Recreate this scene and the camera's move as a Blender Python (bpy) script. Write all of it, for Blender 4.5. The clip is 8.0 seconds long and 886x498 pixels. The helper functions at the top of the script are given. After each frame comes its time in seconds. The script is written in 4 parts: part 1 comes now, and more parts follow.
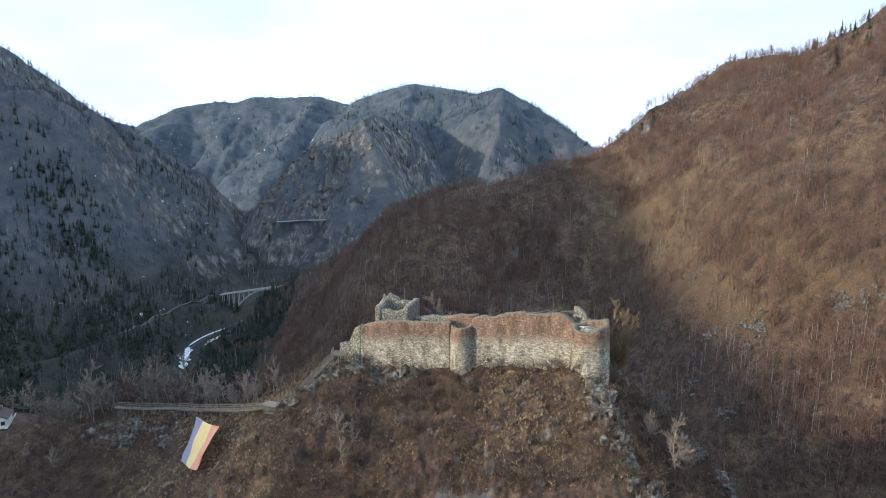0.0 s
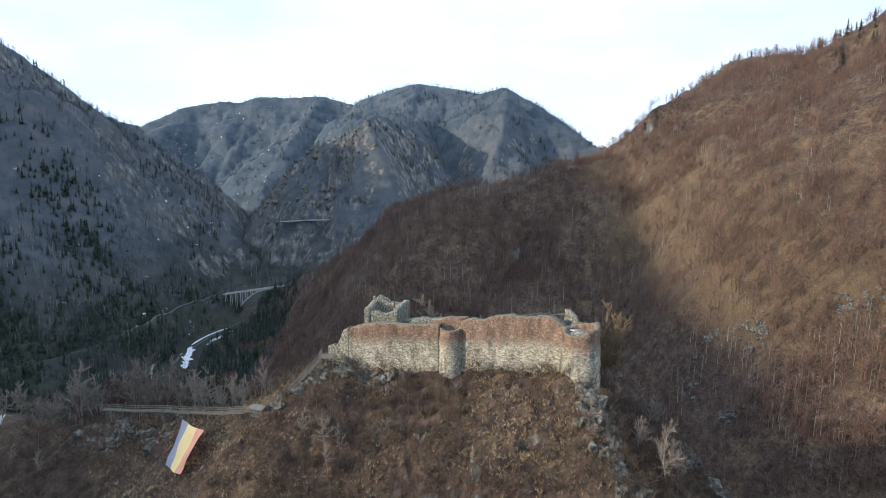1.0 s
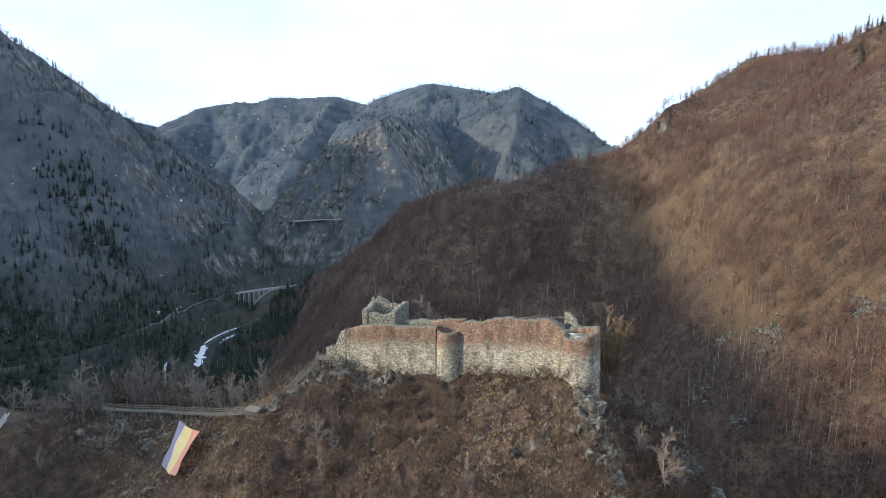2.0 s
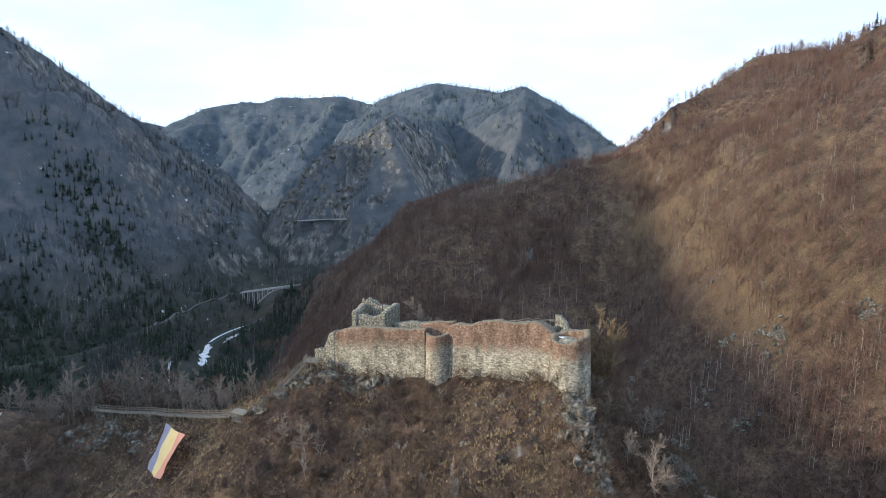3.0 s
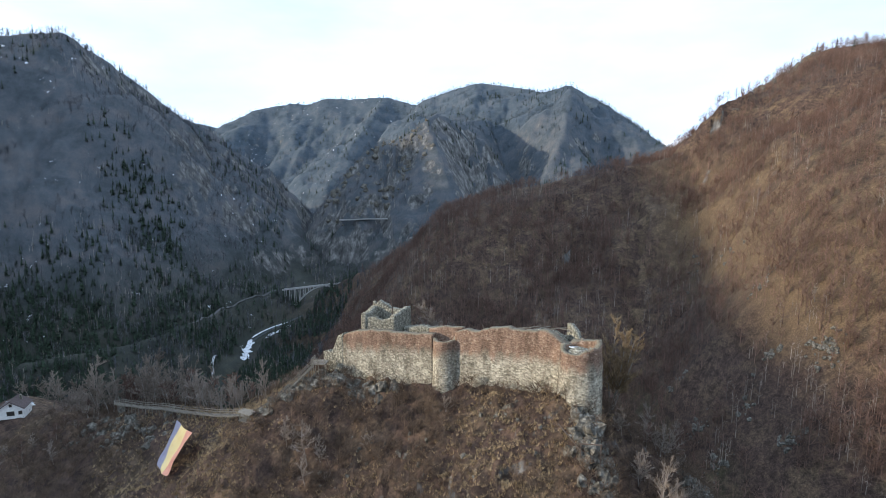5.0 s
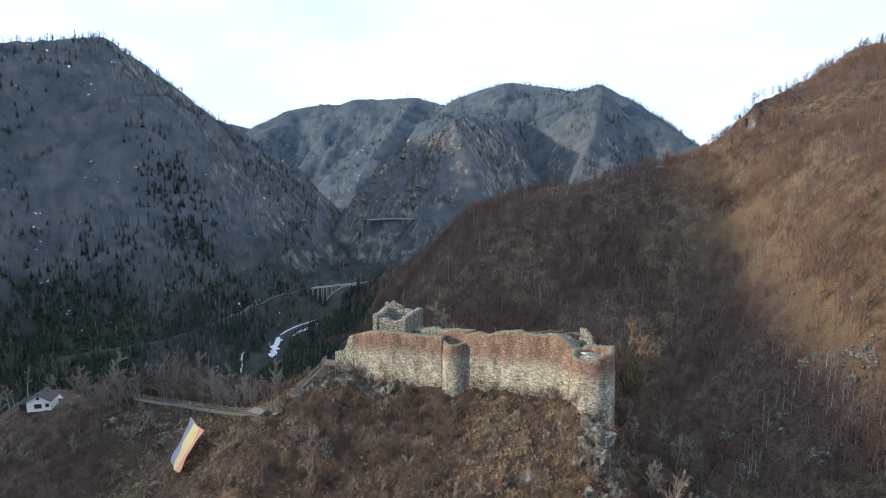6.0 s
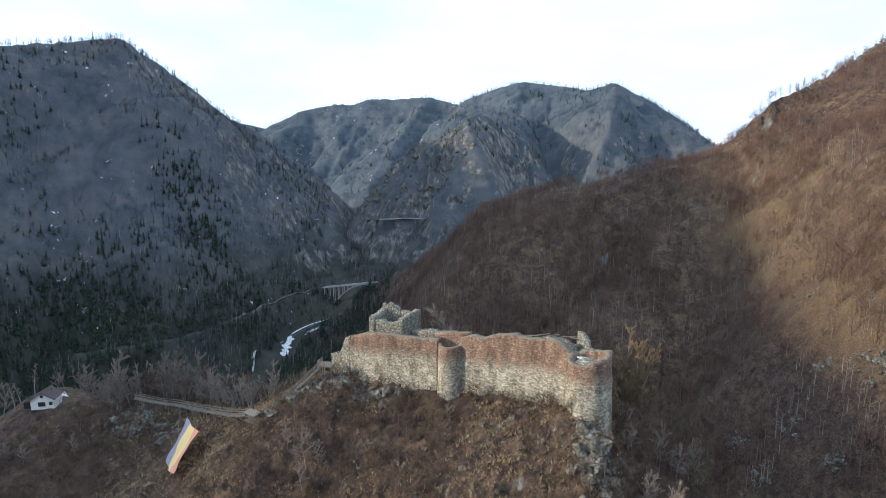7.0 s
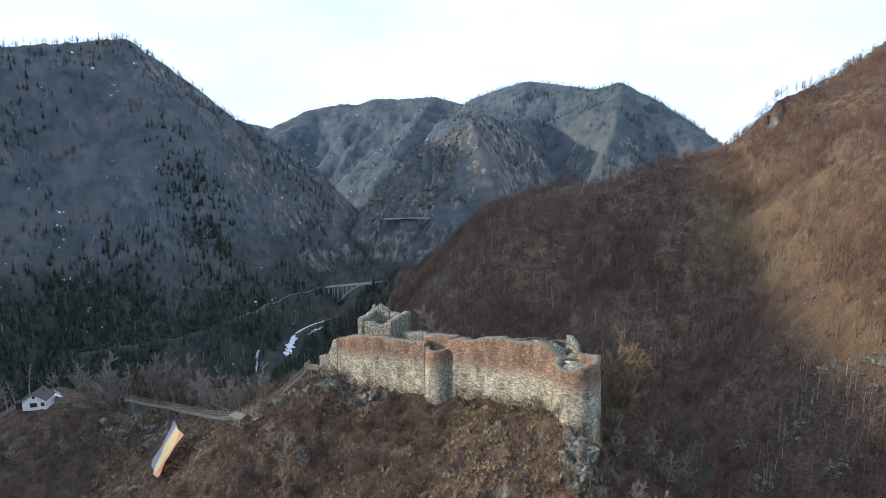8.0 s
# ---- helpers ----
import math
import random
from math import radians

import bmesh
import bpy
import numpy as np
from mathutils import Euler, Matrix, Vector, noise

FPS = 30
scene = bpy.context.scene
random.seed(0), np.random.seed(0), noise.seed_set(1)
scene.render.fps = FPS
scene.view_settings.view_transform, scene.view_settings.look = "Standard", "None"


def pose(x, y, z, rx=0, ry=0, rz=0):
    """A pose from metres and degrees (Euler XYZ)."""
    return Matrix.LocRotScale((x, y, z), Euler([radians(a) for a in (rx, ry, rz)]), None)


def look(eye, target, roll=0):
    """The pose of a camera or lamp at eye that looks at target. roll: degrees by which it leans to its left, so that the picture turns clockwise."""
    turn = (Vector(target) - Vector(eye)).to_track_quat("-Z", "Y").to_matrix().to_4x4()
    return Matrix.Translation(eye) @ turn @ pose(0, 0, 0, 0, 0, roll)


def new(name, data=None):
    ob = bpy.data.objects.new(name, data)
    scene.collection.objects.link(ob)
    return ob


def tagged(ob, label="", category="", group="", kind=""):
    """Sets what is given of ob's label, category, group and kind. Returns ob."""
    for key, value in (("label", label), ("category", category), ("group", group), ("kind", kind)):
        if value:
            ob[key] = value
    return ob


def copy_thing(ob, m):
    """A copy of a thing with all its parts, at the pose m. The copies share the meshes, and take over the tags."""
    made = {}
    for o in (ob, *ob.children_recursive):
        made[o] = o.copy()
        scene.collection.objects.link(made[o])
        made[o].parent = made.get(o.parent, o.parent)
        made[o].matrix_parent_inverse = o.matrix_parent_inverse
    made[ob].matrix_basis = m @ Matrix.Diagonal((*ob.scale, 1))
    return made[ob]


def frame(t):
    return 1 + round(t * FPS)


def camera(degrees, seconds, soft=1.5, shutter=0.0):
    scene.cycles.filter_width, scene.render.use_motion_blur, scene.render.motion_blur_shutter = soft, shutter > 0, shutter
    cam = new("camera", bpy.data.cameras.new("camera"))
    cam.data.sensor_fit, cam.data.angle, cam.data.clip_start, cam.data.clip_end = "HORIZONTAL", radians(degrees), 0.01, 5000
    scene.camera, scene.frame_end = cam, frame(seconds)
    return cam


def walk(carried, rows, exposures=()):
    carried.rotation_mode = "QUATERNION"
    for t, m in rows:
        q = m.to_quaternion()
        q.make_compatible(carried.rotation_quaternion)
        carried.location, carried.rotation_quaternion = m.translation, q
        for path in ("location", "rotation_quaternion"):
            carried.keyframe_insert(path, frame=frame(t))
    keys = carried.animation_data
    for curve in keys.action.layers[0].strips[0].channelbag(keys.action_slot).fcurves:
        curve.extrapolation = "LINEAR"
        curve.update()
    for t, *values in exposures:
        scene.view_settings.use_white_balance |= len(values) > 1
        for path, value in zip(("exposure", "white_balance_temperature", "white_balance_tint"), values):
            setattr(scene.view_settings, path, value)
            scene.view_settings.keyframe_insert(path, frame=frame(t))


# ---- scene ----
cam = camera(78.9, 8.0, soft=0.6)
METRES, EYE, TILT, LEAN, TURN = 34.0, 150.0, -8.5, 0.0, 0.0
ROWS = [
    (0.0, 0.0, 0.0, 0.0, 0.0, 0.0, -0.0),
    (0.5, 0.053, 0.034, 0.0036, 0.29, 0.01, -0.05),
    (1.0, 0.1051, 0.0656, 0.0077, 0.5, 0.01, -0.12),
    (1.5, 0.1566, 0.0967, 0.0121, 1.34, -0.0, -0.23),
    (3.0, 0.318, 0.1933, 0.0268, 2.62, -0.06, -0.4),
    (3.5, 0.3712, 0.2277, 0.0299, 3.18, -0.05, -0.51),
    (4.0, 0.4243, 0.2613, 0.0338, 4.13, -0.07, -0.65),
    (4.5, 0.4757, 0.2952, 0.0387, 5.55, -0.07, -0.91),
    (6.0, 0.6281, 0.3986, 0.0549, 10.27, -0.16, -1.68),
    (6.5, 0.6755, 0.4377, 0.0601, 11.16, -0.21, -1.8),
    (7.0, 0.7235, 0.4795, 0.0648, 11.73, -0.23, -1.88),
    (7.5, 0.771, 0.5225, 0.0709, 12.12, -0.27, -1.9),
    (8.0, 0.8169, 0.5665, 0.077, 12.37, -0.29, -1.95),
]
walk(cam, [(t, pose(0, 0, EYE, TILT, LEAN, TURN) @ pose(METRES * x, METRES * y, METRES * z, 90 + pitch, roll, yaw)) for t, x, y, z, yaw, pitch, roll in ROWS],
     exposures=((0.0, 0.13, 6100, 8.5), (8.0, 0.13, 6100, 8.5)))

# ---- light and sky ----
SUN_FROM = Vector((-0.92, -0.34, 0.30)).normalized()
world = bpy.data.worlds.new("sky")
scene.world = world
world.use_nodes = True
wn, wl = world.node_tree.nodes, world.node_tree.links
sky = wn.new("ShaderNodeTexSky")
sky.sky_type, sky.sun_disc = "NISHITA", False
sky.sun_elevation = math.asin(SUN_FROM.z)
sky.sun_rotation = math.atan2(SUN_FROM.x, SUN_FROM.y)
sky.altitude, sky.dust_density = 700, 2.0
# thin, bright cloud over the whole sky, with bluer gaps
wtc = wn.new("ShaderNodeTexCoord")
wmap = wn.new("ShaderNodeMapping")
wmap.inputs["Scale"].default_value = (1.0, 1.0, 3.2)
wl.new(wtc.outputs["Generated"], wmap.inputs["Vector"])
cloud = wn.new("ShaderNodeTexNoise")
cloud.inputs["Scale"].default_value, cloud.inputs["Detail"].default_value = 2.1, 7
cloud.inputs["Roughness"].default_value = 0.55
wl.new(wmap.outputs["Vector"], cloud.inputs["Vector"])
wramp = wn.new("ShaderNodeValToRGB")
wramp.color_ramp.elements[0].position, wramp.color_ramp.elements[0].color = 0.30, (0.72, 0.72, 0.72, 1)
wramp.color_ramp.elements[1].position, wramp.color_ramp.elements[1].color = 0.56, (1, 1, 1, 1)
wl.new(cloud.outputs["Fac"], wramp.inputs["Fac"])
wmix = wn.new("ShaderNodeMixRGB")
wmix.inputs["Color2"].default_value = (8.6, 10.4, 13.2, 1)
wl.new(wramp.outputs["Color"], wmix.inputs["Fac"])
wl.new(sky.outputs["Color"], wmix.inputs["Color1"])
wl.new(wmix.outputs["Color"], wn["Background"].inputs["Color"])
wn["Background"].inputs["Strength"].default_value = 0.115
sun_data = bpy.data.lights.new("sun", "SUN")
sun_data.energy, sun_data.angle, sun_data.color = 5.0, radians(1.5), (1.0, 0.83, 0.63)
sun = new("sun", sun_data)
sun.matrix_world = look(SUN_FROM * 300, (0, 0, 0))


# ---- materials ----
def material(name, rough=0.9):
    m = bpy.data.materials.new(name)
    m.use_nodes = True
    b = m.node_tree.nodes["Principled BSDF"]
    b.inputs["Roughness"].default_value = rough
    b.inputs["Specular IOR Level"].default_value = 0.25
    return m, m.node_tree.nodes, m.node_tree.links, b


def tex(n, l, scale, detail=6, rough=0.6, stretch=None, vec=None):
    """Noise over world places, in waves per metre."""
    t = n.new("ShaderNodeTexNoise")
    t.inputs["Scale"].default_value, t.inputs["Detail"].default_value, t.inputs["Roughness"].default_value = scale, detail, rough
    g = n.new("ShaderNodeNewGeometry")
    out = g.outputs["Position"]
    if stretch:
        mp = n.new("ShaderNodeMapping")
        mp.inputs["Scale"].default_value = stretch
        l.new(out, mp.inputs["Vector"])
        out = mp.outputs["Vector"]
    l.new(out, t.inputs["Vector"])
    return t.outputs["Fac"]


def ramp(n, l, fac, *stops):
    r = n.new("ShaderNodeValToRGB")
    while len(r.color_ramp.elements) < len(stops):
        r.color_ramp.elements.new(0.5)
    for e, (p, c) in zip(r.color_ramp.elements, stops):
        e.position, e.color = p, (c if len(c) == 4 else (*c, 1))
    l.new(fac, r.inputs["Fac"])
    return r.outputs["Color"]


def mix(n, l, fac, a, b, blend="MIX"):
    m = n.new("ShaderNodeMixRGB")
    m.blend_type = blend
    for sock, v in (("Fac", fac), ("Color1", a), ("Color2", b)):
        if isinstance(v, (int, float)):
            m.inputs[sock].default_value = v
        elif isinstance(v, tuple):
            m.inputs[sock].default_value = (*v, 1)
        else:
            l.new(v, m.inputs[sock])
    return m.outputs["Color"]


def calc(n, l, op, a, b=0.0):
    m = n.new("ShaderNodeMath")
    m.operation = op
    for i, v in enumerate((a, b)):
        if isinstance(v, (int, float)):
            m.inputs[i].default_value = v
        else:
            l.new(v, m.inputs[i])
    return m.outputs[0]


def bump(n, l, b, height, strength, distance):
    u = n.new("ShaderNodeBump")
    u.inputs["Strength"].default_value, u.inputs["Distance"].default_value = strength, distance
    l.new(height, u.inputs["Height"])
    l.new(u.outputs["Normal"], b.inputs["Normal"])


def ground_material():
    m, n, l, b = material("hill_ground", 0.95)
    fine = tex(n, l, 1.3, 8, 0.7)
    mid = tex(n, l, 0.09, 8, 0.65)
    wide = tex(n, l, 0.011, 5, 0.6)
    litter = ramp(n, l, fine, (0.3, (0.032, 0.021, 0.017)), (0.5, (0.070, 0.046, 0.035)), (0.7, (0.122, 0.083, 0.060)))
    grass = ramp(n, l, fine, (0.3, (0.066, 0.047, 0.029)), (0.5, (0.138, 0.097, 0.059)), (0.72, (0.25, 0.185, 0.115)))
    soil = mix(n, l, ramp(n, l, mid, (0.46, (0, 0, 0)), (0.6, (1, 1, 1))), litter, grass)
    soil = mix(n, l, ramp(n, l, wide, (0.42, (0, 0, 0)), (0.62, (0.7, 0.7, 0.7))), soil, litter)
    soil = mix(n, l, 1.0, soil, ramp(n, l, tex(n, l, 0.33, 6, 0.75), (0.36, (0.42, 0.42, 0.44)), (0.5, (0.95, 0.95, 0.95)), (0.66, (1.5, 1.46, 1.4))), "MULTIPLY")
    g = n.new("ShaderNodeNewGeometry")
    pos = n.new("ShaderNodeSeparateXYZ")
    l.new(g.outputs["Position"], pos.inputs["Vector"])

    def rise(value, low, high):
        q = n.new("ShaderNodeMapRange")
        q.inputs["From Min"].default_value, q.inputs["From Max"].default_value = low, high
        l.new(value, q.inputs["Value"])
        return q.outputs["Result"]

    # dry meadow grass on the middle height of the sunlit mountain
    height = calc(n, l, "ADD", pos.outputs["Z"], calc(n, l, "MULTIPLY", calc(n, l, "SUBTRACT", tex(n, l, 0.02, 6, 0.65), 0.5), 120))
    meadow = calc(n, l, "MULTIPLY", rise(height, 48, 80), calc(n, l, "SUBTRACT", 1.0, rise(height, 105, 185)))
    meadow = calc(n, l, "MULTIPLY", meadow, calc(n, l, "MULTIPLY", rise(pos.outputs["X"], 130, 165), rise(pos.outputs["Y"], 200, 240)))
    straw = ramp(n, l, fine, (0.3, (0.060, 0.040, 0.022)), (0.5, (0.135, 0.092, 0.050)), (0.72, (0.25, 0.178, 0.100)))
    soil = mix(n, l, calc(n, l, "MULTIPLY", meadow, 0.7), soil, straw)
    # moss in the bottom of the ravine
    moss = calc(n, l, "MULTIPLY", calc(n, l, "SUBTRACT", 1.0, rise(pos.outputs["Z"], -6, 12)), calc(n, l, "MULTIPLY", rise(pos.outputs["X"], 40, 70), ramp(n, l, tex(n, l, 0.04, 5), (0.45, (0, 0, 0)), (0.6, (0.7, 0.7, 0.7)))))
    soil = mix(n, l, moss, soil, (0.045, 0.062, 0.022))
    # gorge-side forest floor with blue haze mixed in, bluer on the far mountains
    hazy_floor = ramp(n, l, fine, (0.3, (0.038, 0.048, 0.057)), (0.5, (0.076, 0.092, 0.106)), (0.7, (0.140, 0.156, 0.168)))
    far_haze_floor = ramp(n, l, fine, (0.3, (0.045, 0.068, 0.088)), (0.5, (0.061, 0.088, 0.112)), (0.7, (0.085, 0.111, 0.133)))
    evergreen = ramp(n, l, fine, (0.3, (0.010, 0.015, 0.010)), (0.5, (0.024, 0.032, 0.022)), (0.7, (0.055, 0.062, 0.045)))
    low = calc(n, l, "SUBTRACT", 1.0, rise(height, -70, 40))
    hazy_floor = mix(n, l, calc(n, l, "MULTIPLY", low, 0.85), hazy_floor, evergreen)
    hazy_floor = mix(n, l, rise(pos.outputs["Y"], 1380, 1750), hazy_floor, far_haze_floor)
    hazy_floor = mix(n, l, 1.0, hazy_floor, ramp(n, l, tex(n, l, 0.02, 8, 0.7), (0.34, (0.5, 0.58, 0.6)), (0.5, (0.95, 0.95, 0.95)), (0.66, (1.45, 1.2, 1.08))), "MULTIPLY")
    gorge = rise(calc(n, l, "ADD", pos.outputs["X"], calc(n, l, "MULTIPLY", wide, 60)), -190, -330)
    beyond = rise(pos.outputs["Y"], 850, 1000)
    soil = mix(n, l, calc(n, l, "MULTIPLY", calc(n, l, "MAXIMUM", gorge, beyond), 0.88), soil, hazy_floor)
    # bare rock where the hill is steep
    crag = tex(n, l, 0.085, 10, 0.74, (1, 1, 0.35))
    rock = ramp(n, l, crag, (0.36, (0.030, 0.031, 0.031)), (0.5, (0.10, 0.099, 0.094)), (0.66, (0.27, 0.262, 0.245)))
    sep = n.new("ShaderNodeSeparateXYZ")
    l.new(g.outputs["Normal"], sep.inputs["Vector"])
    steep = calc(n, l, "ADD", sep.outputs["Z"], calc(n, l, "MULTIPLY", calc(n, l, "SUBTRACT", tex(n, l, 0.028, 9, 0.68), 0.5), 0.75))
    steep = calc(n, l, "SUBTRACT", steep, calc(n, l, "MULTIPLY", calc(n, l, "SUBTRACT", beyond, calc(n, l, "MULTIPLY", rise(pos.outputs["Y"], 1380, 1600), 2.6)), 0.07))
    # the flanks of the ravine keep their soil
    steep = calc(n, l, "ADD", steep, calc(n, l, "MULTIPLY", calc(n, l, "SUBTRACT", 1.0, beyond), calc(n, l, "MULTIPLY", rise(pos.outputs["Y"], 190, 240), 0.14)))
    isrock = ramp(n, l, steep, (0.47, (1, 1, 1)), (0.56, (0, 0, 0)))
    isrock = calc(n, l, "MULTIPLY", isrock, calc(n, l, "SUBTRACT", 1.0, calc(n, l, "MULTIPLY", calc(n, l, "SUBTRACT", gorge, beyond), 0.6)))
    col = mix(n, l, isrock, soil, rock)
    # left-over snow in small patches, and snowfields on the far range
    patch = tex(n, l, 0.055, 6, 0.75)
    where = ramp(n, l, tex(n, l, 0.004, 3, 0.5), (0.44, (0, 0, 0)), (0.52, (1, 1, 1)))
    west = n.new("ShaderNodeMapRange")
    west.inputs["From Min"].default_value, west.inputs["From Max"].default_value = -250, -450
    l.new(pos.outputs["X"], west.inputs["Value"])
    snow = calc(n, l, "MULTIPLY", ramp(n, l, patch, (0.65, (0, 0, 0)), (0.67, (1, 1, 1))), calc(n, l, "MULTIPLY", where, west.outputs["Result"]))
    far = n.new("ShaderNodeMapRange")
    far.inputs["From Min"].default_value, far.inputs["From Max"].default_value = 3900, 4100
    l.new(pos.outputs["Y"], far.inputs["Value"])
    farsnow = calc(n, l, "MULTIPLY", far.outputs["Result"], ramp(n, l, mid, (0.4, (0, 0, 0)), (0.5, (1, 1, 1))))
    col = mix(n, l, calc(n, l, "MAXIMUM", snow, farsnow), col, (0.78, 0.80, 0.84))
    l.new(col, b.inputs["Base Color"])
    bump(n, l, b, mix(n, l, 0.5, fine, crag), 0.9, 1.2)
    return m


def plain(name, stops, scale, rough=0.9, strength=0.4, distance=0.05, stretch=None, metal=0.0, island=0.0):
    m, n, l, b = material(name, rough)
    f = tex(n, l, scale, 7, 0.65, stretch)
    col = ramp(n, l, f, *stops)
    if island:
        g = n.new("ShaderNodeNewGeometry")
        v = ramp(n, l, g.outputs["Random Per Island"], (0, (1 - island,) * 3), (1, (1 + island,) * 3))
        col = mix(n, l, 1.0, col, v, "MULTIPLY")
    l.new(col, b.inputs["Base Color"])
    b.inputs["Metallic"].default_value = metal
    bump(n, l, b, f, strength, distance)
    return m


def masonry_material():
    """Rubble stone below, red brick above a wavering line that rises to the east, both weathered."""
    m, n, l, b = material("castle_masonry", 0.92)
    g = n.new("ShaderNodeNewGeometry")
    pos = n.new("ShaderNodeSeparateXYZ")
    l.new(g.outputs["Position"], pos.inputs["Vector"])
    vor = n.new("ShaderNodeTexVoronoi")
    vor.inputs["Scale"].default_value = 2.3
    mp = n.new("ShaderNodeMapping")
    mp.inputs["Scale"].default_value = (1, 1, 1.5)
    l.new(g.outputs["Position"], mp.inputs["Vector"])
    l.new(mp.outputs["Vector"], vor.inputs["Vector"])
    grain = tex(n, l, 3.2, 6, 0.8)
    stain = tex(n, l, 0.5, 7, 0.7, (1, 1, 0.3))
    cell = n.new("ShaderNodeSeparateColor")
    l.new(vor.outputs["Color"], cell.inputs["Color"])
    stone = ramp(n, l, cell.outputs["Red"], (0.0, (0.08, 0.073, 0.058)), (0.5, (0.29, 0.268, 0.212)), (1.0, (0.62, 0.58, 0.47)))
    stone = mix(n, l, 0.5, stone, ramp(n, l, grain, (0.36, (0.09, 0.083, 0.066)), (0.64, (0.50, 0.46, 0.36))))
    brick = ramp(n, l, grain, (0.28, (0.075, 0.048, 0.036)), (0.5, (0.195, 0.125, 0.088)), (0.75, (0.39, 0.28, 0.20)))
    brick = mix(n, l, 0.35, brick, ramp(n, l, cell.outputs["Green"], (0, (0.10, 0.069, 0.052)), (0.8, (0.29, 0.21, 0.16)), (1, (0.50, 0.42, 0.33))))
    line = calc(n, l, "SUBTRACT", pos.outputs["Z"], calc(n, l, "MULTIPLY", pos.outputs["X"], 0.1))
    line = calc(n, l, "ADD", line, calc(n, l, "MULTIPLY", calc(n, l, "SUBTRACT", stain, 0.5), 8.0))
    up = n.new("ShaderNodeMapRange")
    up.inputs["From Min"].default_value, up.inputs["From Max"].default_value = 109.8, 111.8
    l.new(line, up.inputs["Value"])
    col = mix(n, l, up.outputs["Result"], stone, brick)
    col = mix(n, l, 1.0, col, ramp(n, l, stain, (0.36, (0.55, 0.53, 0.50)), (0.5, (0.95, 0.94, 0.92)), (0.64, (1.3, 1.28, 1.24))), "MULTIPLY")
    # moss on the flat tops
    nz = n.new("ShaderNodeSeparateXYZ")
    l.new(g.outputs["Normal"], nz.inputs["Vector"])
    moss = calc(n, l, "MULTIPLY", ramp(n, l, nz.outputs["Z"], (0.5, (0, 0, 0)), (0.8, (1, 1, 1))), 0.75)
    col = mix(n, l, moss, col, ramp(n, l, grain, (0.3, (0.09, 0.085, 0.055)), (0.7, (0.29, 0.27, 0.20))))
    l.new(col, b.inputs["Base Color"])
    bump(n, l, b, mix(n, l, 0.5, vor.outputs["Distance"], grain), 1.0, 0.3)
    return m


GROUND = ground_material()
MASONRY = masonry_material()
STONE = plain("grey_rubble", ((0.34, (0.045, 0.043, 0.034)), (0.5, (0.165, 0.156, 0.122)), (0.66, (0.42, 0.40, 0.32))), 2.6, strength=0.8, distance=0.1)
ROCK = plain("crag_rock", ((0.34, (0.035, 0.032, 0.026)), (0.5, (0.105, 0.097, 0.08)), (0.68, (0.27, 0.255, 0.215))), 1.1, strength=0.9, distance=0.3)
BARK = plain("grey_bark", ((0.3, (0.13, 0.105, 0.085)), (0.7, (0.29, 0.25, 0.21))), 1.5, island=0.3)
PALETWIG = plain("pale_twigs", ((0.3, (0.15, 0.12, 0.098)), (0.7, (0.28, 0.235, 0.195))), 0.05, island=0.35)
PALEBARK = plain("pale_bark", ((0.3, (0.18, 0.155, 0.13)), (0.7, (0.34, 0.31, 0.27))), 1.5, island=0.3)
TWIG = plain("bare_twigs", ((0.3, (0.098, 0.060, 0.047)), (0.7, (0.192, 0.122, 0.092))), 0.03, island=0.35)
# the next two twig colours carry the blue-grey haze of distance
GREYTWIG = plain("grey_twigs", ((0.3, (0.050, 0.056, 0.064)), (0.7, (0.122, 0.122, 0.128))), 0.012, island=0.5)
HAZETWIG = plain("hazy_twigs", ((0.3, (0.048, 0.066, 0.078)), (0.7, (0.098, 0.112, 0.122))), 0.012, island=0.35)
NEEDLE = plain("spruce_needles", ((0.3, (0.019, 0.032, 0.021)), (0.7, (0.046, 0.068, 0.043))), 0.3, island=0.4)
DRYGRASS = plain("dry_grass", ((0.3, (0.19, 0.135, 0.078)), (0.55, (0.32, 0.235, 0.135)), (0.75, (0.48, 0.37, 0.22))), 0.22, island=0.6)
GOLDTWIG = plain("golden_twigs", ((0.3, (0.16, 0.112, 0.064)), (0.7, (0.30, 0.215, 0.125))), 0.3, island=0.4)
SHRUB = plain("brown_shrub", ((0.3, (0.05, 0.036, 0.027)), (0.7, (0.15, 0.105, 0.072))), 0.2, island=0.5)
WOOD = plain("weathered_wood", ((0.3, (0.10, 0.088, 0.07)), (0.7, (0.25, 0.225, 0.185))), 3.0, stretch=(1, 1, 4))
ASPHALT = plain("asphalt", ((0.3, (0.06, 0.06, 0.06)), (0.7, (0.13, 0.13, 0.128))), 0.4)
CONCRETE = plain("concrete", ((0.3, (0.30, 0.30, 0.285)), (0.7, (0.46, 0.45, 0.43))), 0.3)
SNOW = plain("snow", ((0.36, (0.16, 0.17, 0.18)), (0.44, (0.56, 0.58, 0.60)), (0.7, (0.74, 0.75, 0.77))), 0.35, 0.7)
PLASTER = plain("white_plaster", ((0.3, (0.58, 0.57, 0.54)), (0.7, (0.74, 0.73, 0.70))), 1.2)
ROOFING = plain("dark_roof", ((0.3, (0.06, 0.045, 0.042)), (0.7, (0.12, 0.095, 0.09))), 2.0)
DARK = plain("dark_opening", ((0.3, (0.02, 0.018, 0.016)), (0.7, (0.04, 0.036, 0.032))), 2.0)
IRON = plain("rusty_iron", ((0.3, (0.06, 0.045, 0.035)), (0.7, (0.13, 0.10, 0.08))), 3.0, 0.7)
WATER, _n, _l, _b = material("river_water", 0.35)
